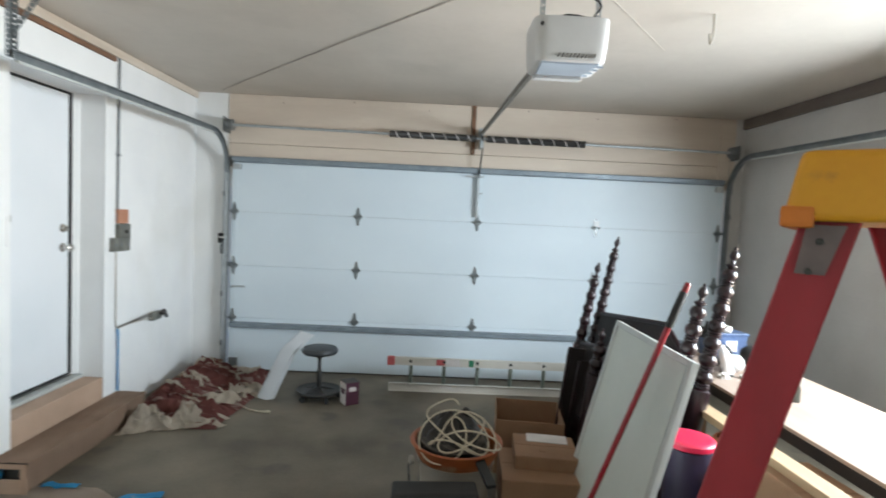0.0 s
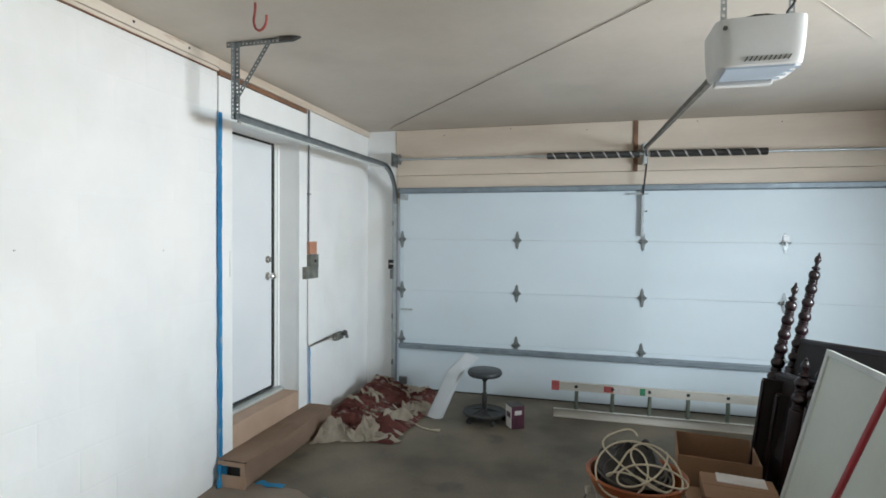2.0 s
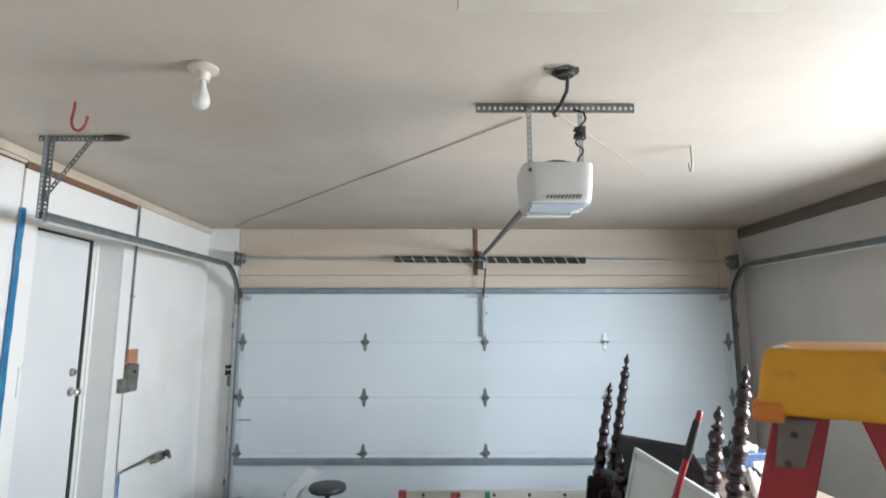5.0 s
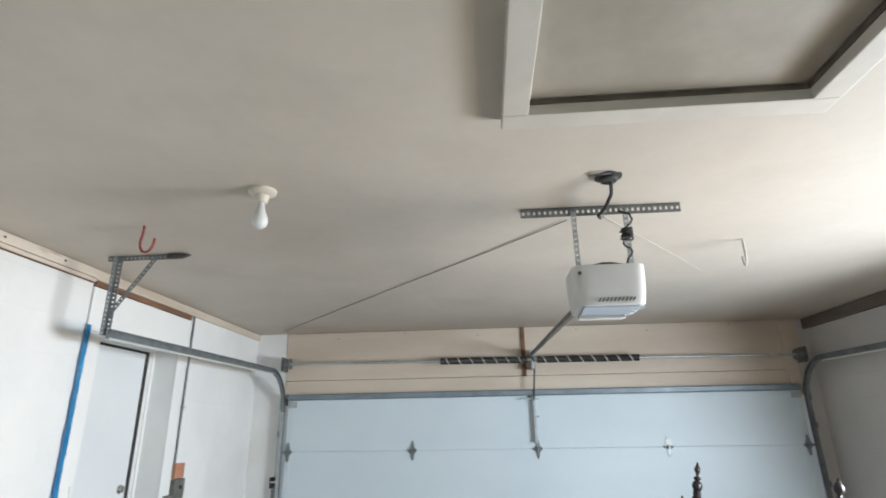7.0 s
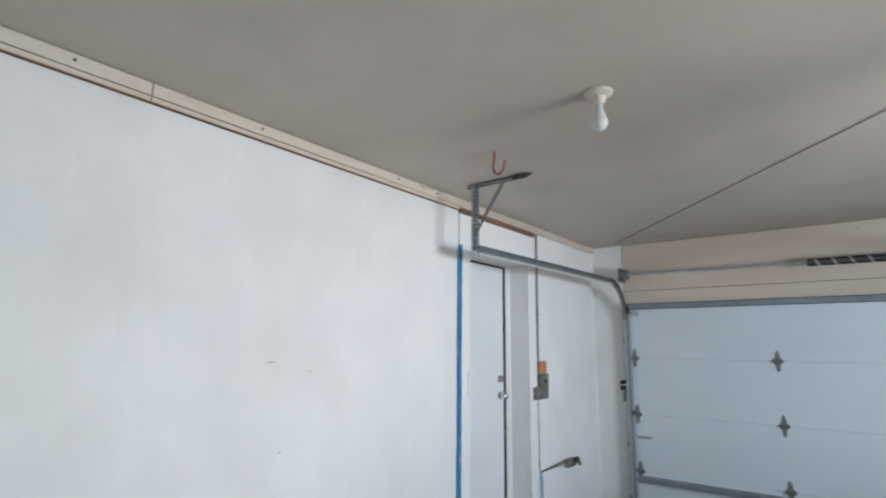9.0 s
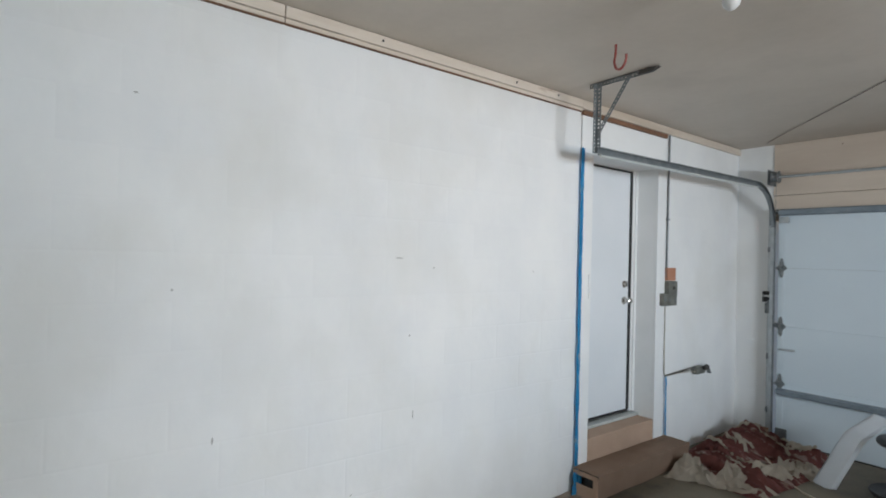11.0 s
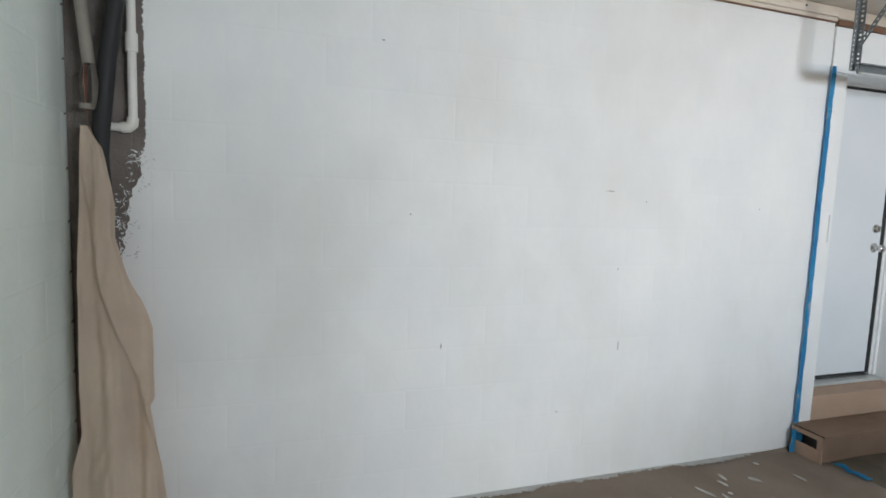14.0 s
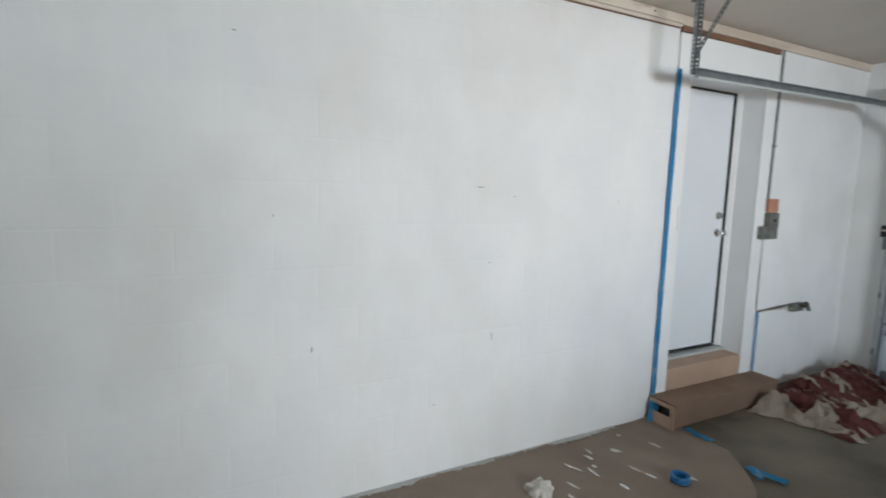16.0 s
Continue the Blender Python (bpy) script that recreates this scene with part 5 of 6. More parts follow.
while x < LX1 - 0.05:
    part("rung", tube([(x, LY + 0.016, 0.070), (x + 0.004, LY + 0.018, 0.248)], 0.0175, 10), "rung", la, smooth=True)
    part("rivet", lathe([(0.015, 0), (0.013, 0.004), (0.001, 0.006)], 12, m=pose(x, LY, 0.285, 90, 0, 0)), "rubber", la)
    x += 0.313

# ---- bucket, cord, cartons ----
tb = thing("tub", pose(2.17, -2.46, 0), "milky plastic tub with an orange bowl of cords", "tub")
part("body", lathe([(0.17, 0.0), (0.18, 0.01), (0.205, 0.30), (0.215, 0.305), (0.215, 0.315), (0.198, 0.315), (0.19, 0.29), (0.165, 0.02), (0.001, 0.02)], 32), "tub", tb, smooth=True)
bowl = part("bowl", lathe([(0.15, 0.27), (0.20, 0.295), (0.232, 0.36), (0.243, 0.395), (0.254, 0.398), (0.258, 0.407), (0.249, 0.413), (0.234, 0.407), (0.222, 0.36), (0.19, 0.31), (0.14, 0.285), (0.001, 0.285)], 36), "orange", tb, "scuffed orange plastic bowl", True)
part("handle", tube([(-0.235, -0.10, 0.33), (-0.26, -0.115, 0.30), (-0.25, -0.12, 0.20), (-0.215, -0.12, 0.12)], 0.005, 6), "vent", tb)
part("lug", lathe([(0.022, 0), (0.022, 0.02), (0.001, 0.022)], 12, m=pose(-0.235, -0.10, 0.33, 0, -90, 20)), "tub", tb)


def heap(u, v):
    a, e = 2 * math.pi * u, math.pi / 2 * v
    q = 1 + 0.25 * nz(2 * math.cos(a), 2 * math.sin(a), 3 * v)
    return (2.15 + 0.19 * q * math.cos(a) * math.cos(e), -2.43 + 0.18 * q * math.sin(a) * math.cos(e), 0.33 + 0.20 * q * math.sin(e) + 0.03 * nz(8 * u, 7 * v))


solo("black_bag", sheet(40, 16, heap), "bag", "crumpled black bag under the coiled cord", "bag", smooth=True)
# loose loops: side offset, height offset, long and short half axes, lean
loops = [(-0.07, 0.14, 0.075, 0.06, 0.3), (0.00, 0.05, 0.20, 0.10, -0.75), (-0.06, -0.07, 0.165, 0.075, 1.25), (0.08, 0.03, 0.16, 0.09, -0.9), (0.10, -0.03, 0.13, 0.035, -0.2), (-0.01, -0.02, 0.18, 0.06, 0.65)]
e1, e2 = Vector((1, 0.0, 0)), Vector((0, 0.62, 0.785))
out = e1.cross(e2)
pts, n_loop = [], 46
for i in range(n_loop * (len(loops) - 1) + 1):
    k, f = divmod(i / n_loop, 1)
    k = int(min(k, len(loops) - 2))
    f = i / n_loop - k
    f = f * f * (3 - 2 * f)
    dx, dz, la_, lb_, lean = (p * (1 - f) + q * f for p, q in zip(loops[k], loops[k + 1]))
    t = 2 * math.pi * i / n_loop
    p, q = la_ * math.cos(t), lb_ * math.sin(t)
    p, q = dx + p * math.cos(lean) - q * math.sin(lean), dz + p * math.sin(lean) + q * math.cos(lean)
    bulge = 0.115 - 0.9 * (p * p + 0.8 * (q - 0.02) ** 2)
    w = Vector((2.17, -2.50, 0.42)) + e1 * p + e2 * q + out * (bulge + 0.006 * k + 0.012 * nz(0.8 * t, 3))
    pts.append((w.x, w.y, w.z))
solo("cable_coil", tube(pts, 0.0050, 7), "cord", "loosely coiled cream extension cable on the tub", "cable", smooth=True)
pts = []
for i in range(420):
    t = i / 419 * 2 * math.pi * 6.2
    R = 0.135 + 0.035 * math.sin(0.43 * t + 1.0) + 0.015 * math.sin(1.9 * t)
    x, y = R * math.cos(t) + 0.04 * math.sin(0.31 * t), R * math.sin(t) + 0.03 * math.cos(0.47 * t)
    rr = x * x + y * y
    low = 0.345 + 0.06 * math.sqrt(max(0.0, 1 - rr / 0.05))
    pts.append((2.17 + x, -2.45 + y, low + 0.02 + 0.05 * abs(nz(0.7 * t, 4))))
solo("cable_coil", tube(pts, 0.0075, 7), "greycord", "tangled dull grey-brown cable heaped on the tub", "cable", smooth=True)
solo("pry_bar", prism([(0, 0), (0.05, 0), (0.05, 0.02), (0, 0.02)], 0, 0.42, m=pose(2.30, -2.86, 0.335, 10, 0, 12)), "rubber", "black flat bar lying over the tub rim", "bar")


def open_carton(m, w, d, h, label, flaps=False):
    c = thing("cardboard_box", m, label, "box", "cardboard boxes")
    t = 0.006
    part("wall", box(-w / 2, w / 2, -d / 2, -d / 2 + t, 0, h, 0.001), "carton", c)
    part("wall", box(-w / 2, w / 2, d / 2 - t, d / 2, 0, h, 0.001), "carton", c)
    part("wall", box(-w / 2, -w / 2 + t, -d / 2 + t, d / 2 - t, 0, h, 0.001), "carton", c)
    part("wall", box(w / 2 - t, w / 2, -d / 2 + t, d / 2 - t, 0, h, 0.001), "carton", c)
    part("base", box(-w / 2 + t, w / 2 - t, -d / 2 + t, d / 2 - t, 0.001, t), "carton", c)
    if flaps:
        part("flap", box(-w / 2 + 0.01, w / 2 - 0.01, 0, 0.18, -0.003, 0.001), "carton", c).matrix_local = pose(0, d / 2, h, -68, 0, 0)
        part("flap", box(0, 0.14, -d / 2 + 0.01, d / 2 - 0.01, -0.003, 0.001), "carton", c).matrix_local = pose(w / 2, 0, h, 0, 62, 0)
    return c


def closed_carton(m, w, d, h, label):
    c = thing("cardboard_box", m, label, "box", "cardboard boxes")
    part("body", box(-w / 2, w / 2, -d / 2, d / 2, 0, h, 0.004), "carton", c)
    part("flap", box(-w / 2 + 0.002, w / 2 - 0.002, -d / 2 + 0.002, -0.002, h + 0.0005, h + 0.004, 0.001), "carton", c)
    part("flap", box(-w / 2 + 0.002, w / 2 - 0.002, 0.002, d / 2 - 0.002, h + 0.0005, h + 0.004, 0.001), "carton", c)
    return c


open_carton(pose(2.69, -1.82, 0, 0, 0, -7), 0.44, 0.43, 0.355, "open empty brown cardboard box on the floor")
closed_carton(pose(2.64, -2.40, 0, 0, 0, -4), 0.42, 0.42, 0.245, "closed brown cardboard box at the bottom of a stack")
c2 = closed_carton(pose(2.70, -2.32, 0.250, 0, 0, -6), 0.36, 0.32, 0.072, "low brown cardboard box stacked on another box")
part("handle_slot", lathe([(0.020, 0), (0.020, 0.0012), (0.001, 0.0014)], 14, m=pose(-0.02, -0.07, 0.0765)), "carton", c2, "darkened oval hand hole")
solo("paper_sheet", box(-0.12, 0.12, -0.06, 0.06, 0, 0.004, 0.0015), "paper", "folded white paper on a cardboard box", "paper", m=pose(2.73, -2.22, 0.3265, 0, 0, -8))

bc = thing("tool_case", pose(2.05, -2.86, 0, 0, 0, 3), "black hard tool case standing in front of the tub", "case")
part("body", box(-0.21, 0.21, -0.07, 0.07, 0.0, 0.335, 0.02, seg=3), "rubber", bc, smooth=True)
part("lid_seam", box(-0.2115, 0.2115, -0.0715, 0.0715, 0.24, 0.246, 0.001), "vent", bc)
for x in (-0.12, 0.12):
    part("latch", box(x - 0.02, x + 0.02, -0.078, -0.0705, 0.22, 0.265, 0.003), "vent", bc)

# ---- dismantled bed: two dark turned-post ends leaning side by side ----


def post_profile(h, base=0.5):
    prof = [(0.030, 0), (0.040, 0.01), (0.044, 0.03), (0.034, 0.06), (0.030, 0.10), (0.043, 0.14), (0.046, 0.18), (0.040, 0.21)]
    z = 0.23
    prof += [(0.048, z), (0.048, base)]
    z = base + 0.01
    while z < h - 0.17:
        s = 1.24 - 0.36 * (z - base) / (h - base)
        L = 0.094
        prof += [(0.025 * s, z), (0.031 * s, z + 0.003), (0.031 * s, z + 0.012), (0.025 * s, z + 0.016), (0.030 * s, z + 0.021), (0.030 * s, z + 0.027), (0.025 * s, z + 0.031), (0.032 * s, z + 0.040), (0.037 * s, z + 0.053), (0.038 * s, z + 0.064), (0.034 * s, z + 0.078), (0.027 * s, z + 0.089)]
        z += L
    prof += [(0.014, z), (0.028, z + 0.012), (0.028, z + 0.018), (0.012, z + 0.03), (0.011, z + 0.045), (0.021, z + 0.06), (0.023, z + 0.075), (0.016, z + 0.092), (0.007, z + 0.104), (0.009, z + 0.112), (0.001, z + 0.122)]
    sc = h / (z + 0.122)
    return [(r, q * sc) for r, q in prof]


def bed_end(m, width, h, panel, name, label):
    """Two turned posts, rails and a shaped panel; x runs along the board."""
    e = thing(name, m, label, "bed frame", "ends of the dismantled bed")
    for x, girth in ((-width / 2, 0.90), (width / 2, 1.04)):
        part("post", lathe([(r * girth, z) for r, z in post_profile(h, 0.51 * h)], 14, m=Matrix.Translation((x, 0, 0))), "wood_dark", e, "turned dark cherry post", True)
    w = width / 2 - 0.03
    part("panel", prism([(-w, 0.34), (w, 0.34), (w, panel[0]), (w * 0.92, panel[0] + 0.02), (w * 0.34, panel[1] + 0.02), (-w, panel[1] - 0.06)], -0.012, 0.012), "wood_panel", e, "dark veneered shaped panel")
    part("rail", box(-w, w, -0.02, 0.02, 0.22, 0.335, 0.006), "wood_dark", e)
    part("cap_rail", tube([(-w, 0, panel[1] - 0.06), (w * 0.34, 0, panel[1] + 0.02), (w * 0.92, 0, panel[0] + 0.02), (w, 0, panel[0])], 0.017, 8), "wood_dark", e, smooth=True)
    return e


bed_end(pose(3.186, -2.05, 0.012, -11, 0, -80.5), 1.217, 1.575, (0.84, 1.045), "headboard", "tall dark cherry headboard with turned posts, leaning")
bed_end(pose(3.015, -2.20, 0.012, -11, 0, -81), 1.146, 1.385, (0.72, 0.86), "footboard", "dark cherry footboard with turned posts, leaning")



def spare_post(m, h, label):
    return solo("bed_post", lathe(post_profile(h, 0.70), 14), "wood_dark", label, "bed post", m=m, smooth=True, group="spare bed posts")


spare_post(pose(3.005, -2.00, 0.004, 0, 6.0, 0), 0.98, "short dark turned bed post leaning with the others")
spare_post(pose(3.035, -2.10, 0.004, 0, 6.5, 0), 0.95, "short dark turned bed post leaning with the others")


def bed_rail(m, w, h, label):
    r = thing("bed_rail", m, label, "bed rail", "bed rails")
    part("board", box(-w / 2, w / 2, -0.014, 0.014, 0, h, 0.004), "wood_panel", r)
    part("moulded_edge", tube([(-w / 2, -0.012, 0.01), (-w / 2, -0.012, h - 0.01)], 0.012, 8), "wood_dark", r, smooth=True)
    return r


bed_rail(pose(2.975, -1.74, 0.0, 0, 6.5, 2), 0.19, 0.78, "dark cherry bed side rail standing on end")
bed_rail(pose(3.05, -1.82, 0.0, 0, 6.5, -3), 0.22, 0.71, "shorter dark cherry bed side rail standing on end")

# ---- framed board, red pole ----
bd = thing("framed_board", pose(2.777, -2.865, 0.002, 0, 13.9, 0), "off-white framed board leaning on the bed ends", "board")
BW, BH = 0.872, 1.14
part("face", box(-0.004, 0.006, -BW / 2 + 0.02, BW / 2 - 0.02, 0.02, BH - 0.02), "board", bd)
for y0, y1, z0, z1 in ((-BW / 2, -BW / 2 + 0.03, 0, BH), (BW / 2 - 0.03, BW / 2, 0, BH), (-BW / 2 + 0.0305, BW / 2 - 0.0305, 0, 0.03), (-BW / 2 + 0.0305, BW / 2 - 0.0305, BH - 0.03, BH)):
    part("frame", box(-0.014, 0.016, y0, y1, z0, z1, 0.004), "boardframe", bd)
part("frame_groove", box(-0.0065, -0.004, -BW / 2 + 0.045, -BW / 2 + 0.052, 0.04, BH - 0.04), "boardframe", bd)
pp = thing("broom_pole", pose(0, 0, 0), "red enamelled pole with black grip leaning on the board", "pole")
P0, P1 = Vector((2.612, -3.02, 0.0)), Vector((3.057, -3.175, 1.415))
part("shaft", tube([P0, P0.lerp(P1, 0.5), P0.lerp(P1, 0.90)], 0.0125, 12), "redpole", pp, smooth=True)
part("grip", tube([P0.lerp(P1, 0.862), P0.lerp(P1, 0.87), P0.lerp(P1, 0.968), P0.lerp(P1, 0.972)], [0.0135, 0.0165, 0.0165, 0.0135], 12), "rubber", pp, "black foam grip", True)
part("tip", tube([P0.lerp(P1, 0.97), P0.lerp(P1, 0.995), P1], [0.0125, 0.0125, 0.008], 12), "redpole", pp, smooth=True)

# ---- folding table with plywood and clutter ----
TX0, TX1, TY0, TY1, TZ = 3.68, 4.36, -3.75, -1.45, 0.74
tbl = thing("work_table", pose(0, 0, 0), "plywood-topped work table cluttered at its far end", "table")
part("tabletop", box(TX0, TX1, TY0, TY1, TZ - 0.018, TZ, 0.002), "ply", tbl, "bare pinkish plywood sheet")
part("apron", box(TX0 + 0.03, TX1 - 0.03, TY0 + 0.05, TY1 - 0.05, TZ - 0.09, TZ - 0.0185), "wood_panel", tbl)
for x in (TX0 + 0.06, TX1 - 0.06):
    for y in (TY0 + 0.1, TY1 - 0.1):
        part("leg", tube([(x, y, 0), (x, y, TZ - 0.09)], 0.016, 10), "alu", tbl)
bn = thing("storage_bin", pose(4.09, -1.64, TZ, 0, 0, 8) @ Matrix.Diagonal((0.70, 0.9, 0.84, 1)), "translucent blue storage bin with white stuff on top", "bin")
part("body", prism([(-0.15, 0), (0.15, 0), (0.175, 0.20), (-0.175, 0.20)], -0.11, 0.11), "bin", bn)
part("rim", box(-0.185, 0.185, -0.12, 0.12, 0.2005, 0.222, 0.005), "bin", bn)
part("label_plate", box(-0.06, 0.06, -0.1125, -0.1105, 0.07, 0.16), "paper", bn, "white label")
crumple(4.07, -1.66, 0.065, 0.05, 2.2, "spatter", "white_rag", "crumpled white rag on the storage bin", "rag").location.z = TZ + 0.180
crumple(3.98, -1.66, 0.06, 0.10, 5.4, "rubber", "black_bag", "small crumpled black bag beside the bin", "bag").location.z = TZ + 0.13
solo("light_globe", lathe([(0.03, 0), (0.045, 0.01), (0.075, 0.035), (0.088, 0.075), (0.078, 0.115), (0.05, 0.145), (0.001, 0.155)], 24), "bulbglass", "white glass lamp globe lying on the table", "globe", m=pose(3.95, -2.04, TZ) @ Matrix.Scale(0.72, 4), smooth=True)
solo("power_tool", lathe([(0.03, 0), (0.06, 0.02), (0.075, 0.06), (0.06, 0.11), (0.03, 0.14), (0.001, 0.145)], 18), "rubber", "black rounded tool case on the table", "tool", m=pose(4.12, -1.86, TZ + 0.06, 75, 0, 20), smooth=True)
bt = thing("caulk_bottle", pose(3.86, -2.14, TZ + 0.02, 8, -24, 10), "white plastic bottle tilted on the table", "bottle")
part("body", lathe([(0.028, 0), (0.032, 0.006), (0.032, 0.14), (0.024, 0.16), (0.010, 0.17)], 18), "foam", bt, smooth=True)
part("cap", lathe([(0.012, 0.17), (0.012, 0.195), (0.001, 0.198)], 12), "foam", bt)
hp = thing("headphones", pose(3.93, -1.95, TZ + 0.075, 80, 0, 15), "black over-ear muffs standing on the table", "ear muffs")
part("band", tube([(0.07 * math.cos(a), 0.07 * math.sin(a), 0) for a in (radians(v) for v in range(-20, 201, 20))], 0.009, 8), "rubber", hp, smooth=True)
for s in (-1, 1):
    part("cup", lathe([(0.02, -0.018), (0.032, -0.012), (0.032, 0.012), (0.02, 0.018)], 14, m=pose(s * 0.066, -0.03, 0, 0, 90, 0)), "rubber", hp, smooth=True)
for k in range(5):
    crumple(3.80 + 0.05 * k, -2.2 + 0.06 * (k % 3), 0.03 + 0.008 * (k % 2), 0.03, 9 + k, ("spatter", "vent", "paper")[k % 3], "shop_rag", "small crumpled rag on the work table", "rag").location.z = TZ - 0.006

# lumber across boxes beside the table, red-lidded bin, odds and ends
closed_carton(pose(3.53, -3.42, 0, 0, 0, 3), 0.26, 0.52, 0.655, "tall brown cardboard box under lumber")
closed_carton(pose(3.53, -2.20, 0, 0, 0, -4), 0.22, 0.30, 0.655, "brown cardboard box under the far lumber end")


def lumber(m, L, label):
    return solo("lumber", box(-0.044, 0.044, 0, L, 0, 0.038, 0.003), "pine", label, "lumber", m=m, group="lumber by the table")


lumber(pose(3.50, -3.62, 0.660, 0, 0, 1.5), 1.5, "pale pine board resting on cardboard boxes")
rb = thing("bin_with_lid", pose(3.20, -3.00, 0) @ Matrix.Diagonal((0.88, 0.88, 1.11, 1)), "dark bin with a bright red lid", "bin")
part("body", lathe([(0.095, 0.0), (0.10, 0.01), (0.122, 0.585), (0.118, 0.588), (0.001, 0.588)], 28), "navy", rb, smooth=True)
part("lid", lathe([(0.001, 0.589), (0.126, 0.589), (0.132, 0.594), (0.132, 0.612), (0.126, 0.618), (0.10, 0.622), (0.001, 0.622)], 28), "pink", rb, "bright red lid", True)
part("bail", tube([(0.13, -0.02, 0.6), (0.15, -0.05, 0.5), (0.14, -0.07, 0.42)], 0.005, 6), "pink", rb)


def orange_heap(u, v):
    a, e = 2 * math.pi * u, math.pi / 2 * v
    q = 1 + 0.45 * nz(2.5 * math.cos(a), 2.5 * math.sin(a), 4 * v)
    return (3.46 + 0.10 * q * math.cos(a) * math.cos(e), -2.80 + 0.13 * q * math.sin(a) * math.cos(e), 0.02 + 0.61 * math.sin(e) * (0.9 + 0.1 * q))


solo("orange_bag", sheet(30, 14, orange_heap), "orange", "crumpled orange plastic sack by the lumber", "bag", smooth=True)


def blue_heap(u, v):
    a, e = 2 * math.pi * u, math.pi / 2 * v
    q = 1 + 0.4 * nz(2 * math.cos(a), 2 * math.sin(a), 4 * v + 3)
    return (3.24 + 0.13 * q * math.cos(a) * math.cos(e), -3.45 + 0.14 * q * math.sin(a) * math.cos(e), 0.01 + 0.44 * math.sin(e) * (0.9 + 0.1 * q))


solo("blue_bag", sheet(30, 14, blue_heap), "blue", "crumpled deep blue bag on the floor", "bag", smooth=True)

# ---- red fibreglass stepladder with yellow cap ----
WD, DD = Vector((0.586, 0.81, 0)), Vector((0.81, -0.586, 0))
sl = thing("stepladder", Matrix(((DD.x, WD.x, 0, 2.372), (DD.y, WD.y, 0, -4.765), (0, 0, 1, 0), (0, 0, 0, 1))), "red fibreglass stepladder with a scuffed yellow cap", "stepladder")
CZ0, CZ1 = 1.653, 1.728
b = box(0.0, 0.185, -0.03, 0.36, CZ0, CZ1, 0.010, seg=3)
for v in b.verts:
    k = (v.co.z - CZ0) / (CZ1 - CZ0)
    v.co.x += (0.014 * k if v.co.x < 0.09 else -0.014 * k)
cap = part("cap", b, "yellow", sl, "scuffed yellow plastic cap", True)
part("cap_lip", box(-0.002, 0.03, -0.0315, 0.3615, CZ0 - 0.008, CZ0 + 0.016, 0.005), "caporange", cap)
# chrome rivet set to stand in for the bright highlight on the cap
part("rivet_glint", lathe([(0.010, 0), (0.009, 0.002), (0.005, 0.0035), (0.001, 0.004)], 14, m=pose(0.03, 0.012, CZ1 - 0.001)), "chrome", cap)


def rail_bm(top, bottom, w, f, side):
    """A C-channel rail between two (x, y) places at top and floor; its web faces sideways."""
    b = bmesh.new()
    zt, zb = CZ0 + 0.02, 0.0
    prof = [(-w / 2, 0), (w / 2, 0), (w / 2, f), (w / 2 - 0.005, f), (w / 2 - 0.005, 0.005), (-w / 2 + 0.005, 0.005), (-w / 2 + 0.005, f), (-w / 2, f)]
    lo = [b.verts.new((bottom[0] + x, bottom[1] + side * y, zb)) for x, y in prof]
    hi = [b.verts.new((top[0] + x, top[1] + side * y, zt)) for x, y in prof]
    b.faces.new(lo)
    b.faces.new(hi[::-1])
    for i in range(8):
        j = (i + 1) % 8
        b.faces.new((lo[i], lo[j], hi[j], hi[i]))
    bmesh.ops.bevel(b, geom=[e for e in b.edges if abs(e.verts[0].co.z - e.verts[1].co.z) > 0.5], offset=0.0018, segments=1, affect="EDGES")
    return b


FT, FB, RT, RB = 0.049, -0.345, 0.112, 0.66
for side, yt, yb in ((1, 0.0, -0.07), (-1, 0.33, 0.40)):
    fr = part("front_rail", rail_bm((FT, yt), (FB, yb), 0.055, 0.028, side), "red", sl)
    part("rear_rail", rail_bm((RT, yt + 0.012 * side), (RB, yb), 0.042, 0.024, side), "red", sl)
    part("foot", box(FB - 0.055, FB + 0.055, yb - 0.035, yb + 0.035, 0, 0.06, 0.006), "rubber", fr)
    part("label", prism([(FT - 0.026, CZ0 - 0.004), (FT + 0.010, CZ0 - 0.004), (FT - 0.006, CZ0 - 0.058), (FT - 0.034, CZ0 - 0.058)], yt - 0.0105 * side, yt - 0.0040 * side), "plate", fr, "worn grey-brown rivet plate")
    for q in (0.012, 0.045):
        part("rivet", lathe([(0.004, 0), (0.0035, 0.002), (0.001, 0.003)], 8, m=pose(FT - 0.010 - 0.25 * q, yt - 0.0105 * side, CZ0 - 0.01 - q, 90 * side, 0, 0)), "vent", fr)
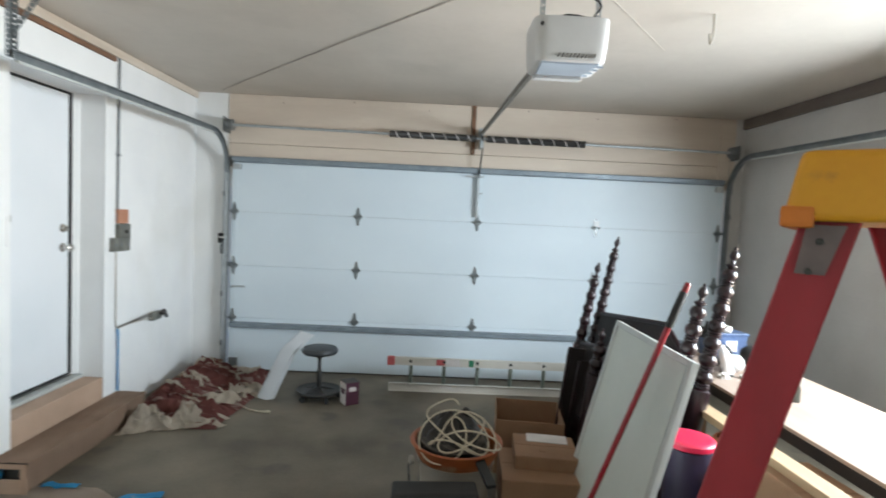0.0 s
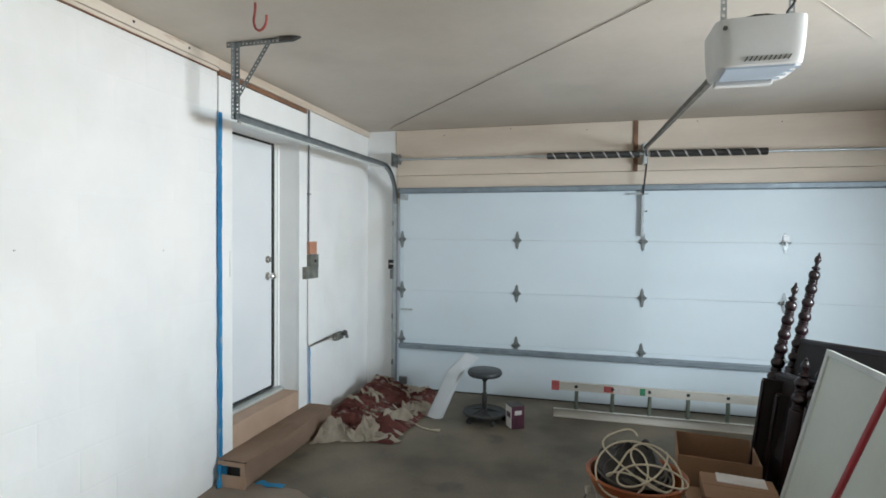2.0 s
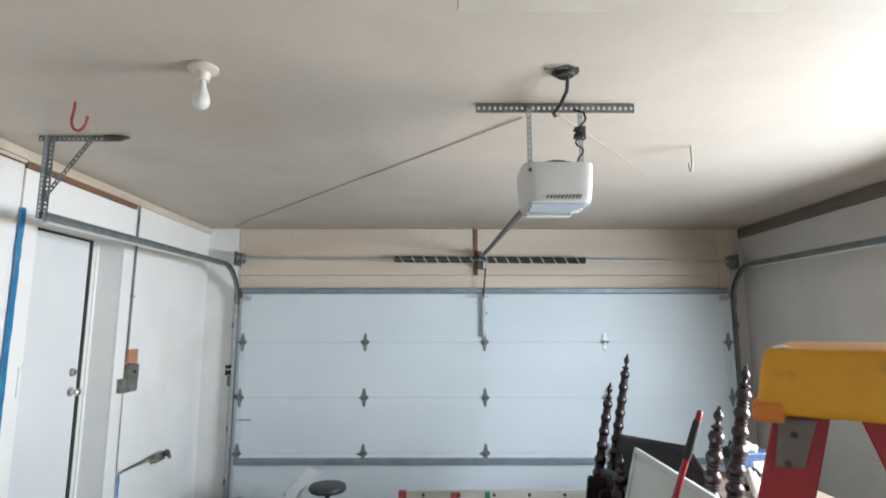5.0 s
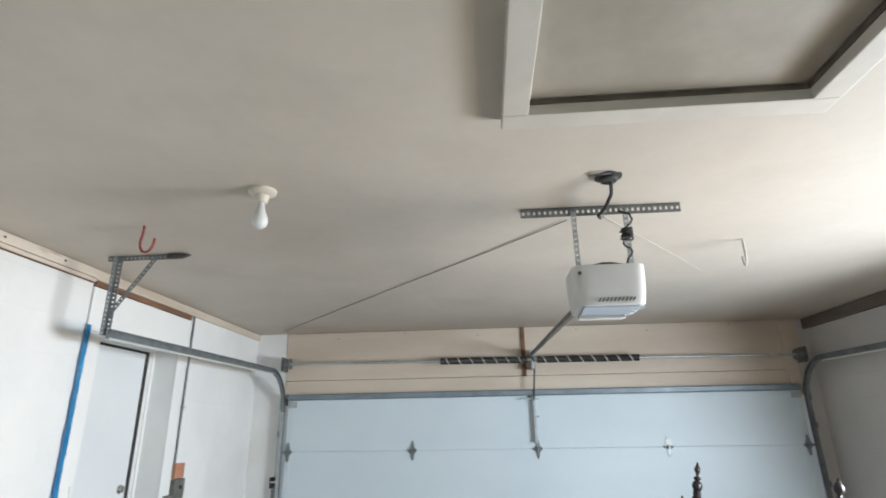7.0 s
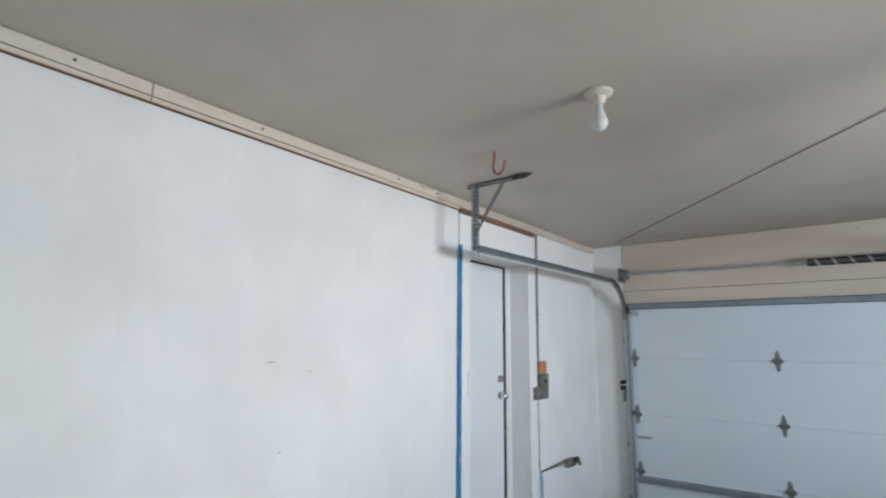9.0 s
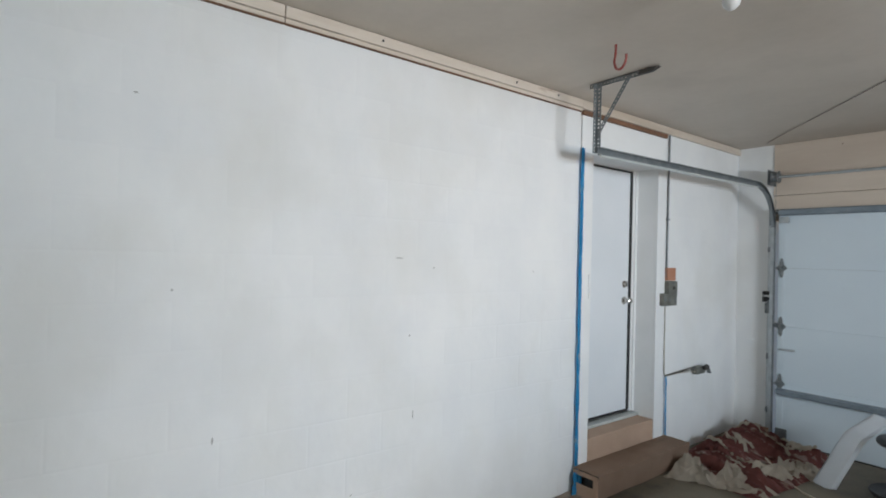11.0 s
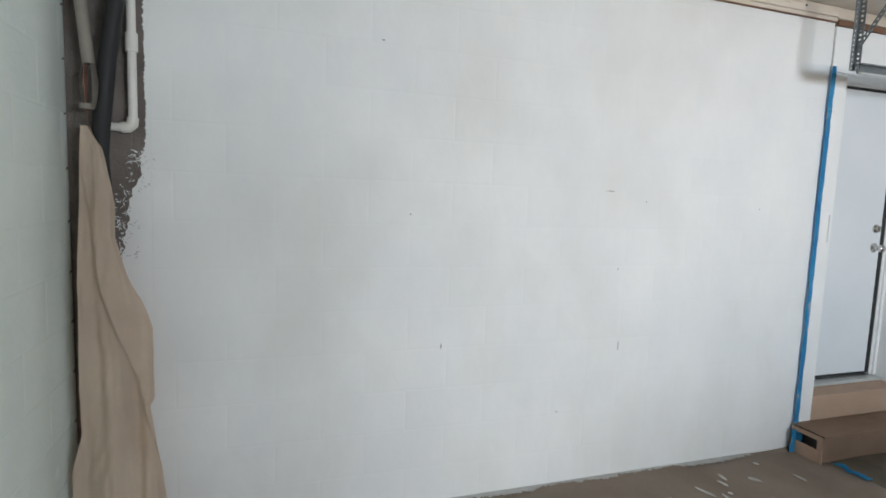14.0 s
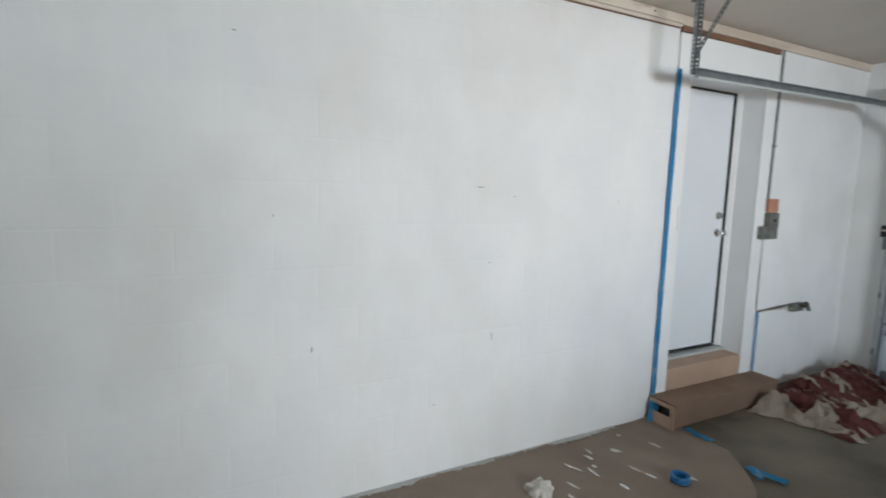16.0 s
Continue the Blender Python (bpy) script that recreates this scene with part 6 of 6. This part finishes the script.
for k in range(1, 6):
    z = 0.29 * k + 0.02
    t = 1 - z / CZ0
    cx = FT + (FB - FT) * t
    y0, y1 = 0.0 - 0.07 * t + 0.006, 0.33 + 0.07 * t - 0.006
    part("step", box(cx - 0.026, cx + 0.026, y0, y1, z - 0.022, z, 0.004), "alu", sl)
    part("brace", box(RT + (RB - RT) * t - 0.012, RT + (RB - RT) * t + 0.012, y0 + 0.01, y1 - 0.01, z - 0.012, z + 0.012, 0.003), "alu", sl)

# ---- painted blocks of the two walls, in running bond ----
BLOCK_L, BLOCK_H, block_meshes = 0.406, 0.203, {}


def block_mesh(w, h, depth, mat):
    """One thin painted block face with a rounded arris; width along x, face towards -y."""
    key = (round(w, 3), round(h, 3), mat)
    if key not in block_meshes:
        g, r = 0.001, 0.008
        bm = bmesh.new()
        back = [bm.verts.new((x, 0.003, z)) for x, z in ((g, g), (w - g, g), (w - g, h - g), (g, h - g))]
        side = [bm.verts.new((x, 0.0, z)) for x, z in ((g, g), (w - g, g), (w - g, h - g), (g, h - g))]
        face = [bm.verts.new((x, -depth, z)) for x, z in ((g + r, g + r), (w - g - r, g + r), (w - g - r, h - g - r), (g + r, h - g - r))]
        bm.faces.new(face)
        for i in range(4):
            j = (i + 1) % 4
            bm.faces.new((back[i], back[j], side[j], side[i]))
            bm.faces.new((side[i], side[j], face[j], face[i]))
        block_meshes[key] = finish(bm, "block", mat)
    return block_meshes[key]


def block_field(parent, mat, a0, a1, z1, depth, place, shift):
    """Courses of blocks between two ends; place(a, z) gives the pose of a block's lower corner."""
    row, z = 0, 0.0
    while z < z1 - 0.02:
        h = min(BLOCK_H, z1 - z)
        a = a0 - (shift + (BLOCK_L / 2 if row % 2 else 0.0)) % BLOCK_L
        while a < a1 - 0.02:
            lo, hi = max(a, a0), min(a + BLOCK_L, a1)
            if hi - lo > 0.02:
                ob = new("block", block_mesh(hi - lo, h, depth, mat))
                ob.matrix_world = place(lo, z)
                ob.parent = parent
            a += BLOCK_L
        z += BLOCK_H
        row += 1


on_left = lambda a, z: pose(XL - 0.0008, a, z, 0, 0, 90)
block_field(wall_left, "wall", -6.145, DY0, 2.69, 0.0005, on_left, 0.12)
block_field(wall_left, "wall", DY1, YF, 2.70, 0.0005, on_left, 0.27)
block_field(wall_back, "wall_back", -XR, -XL, H, 0.001, lambda a, z: pose(-a, YB - 0.001, z, 0, 0, 180), 0.2)
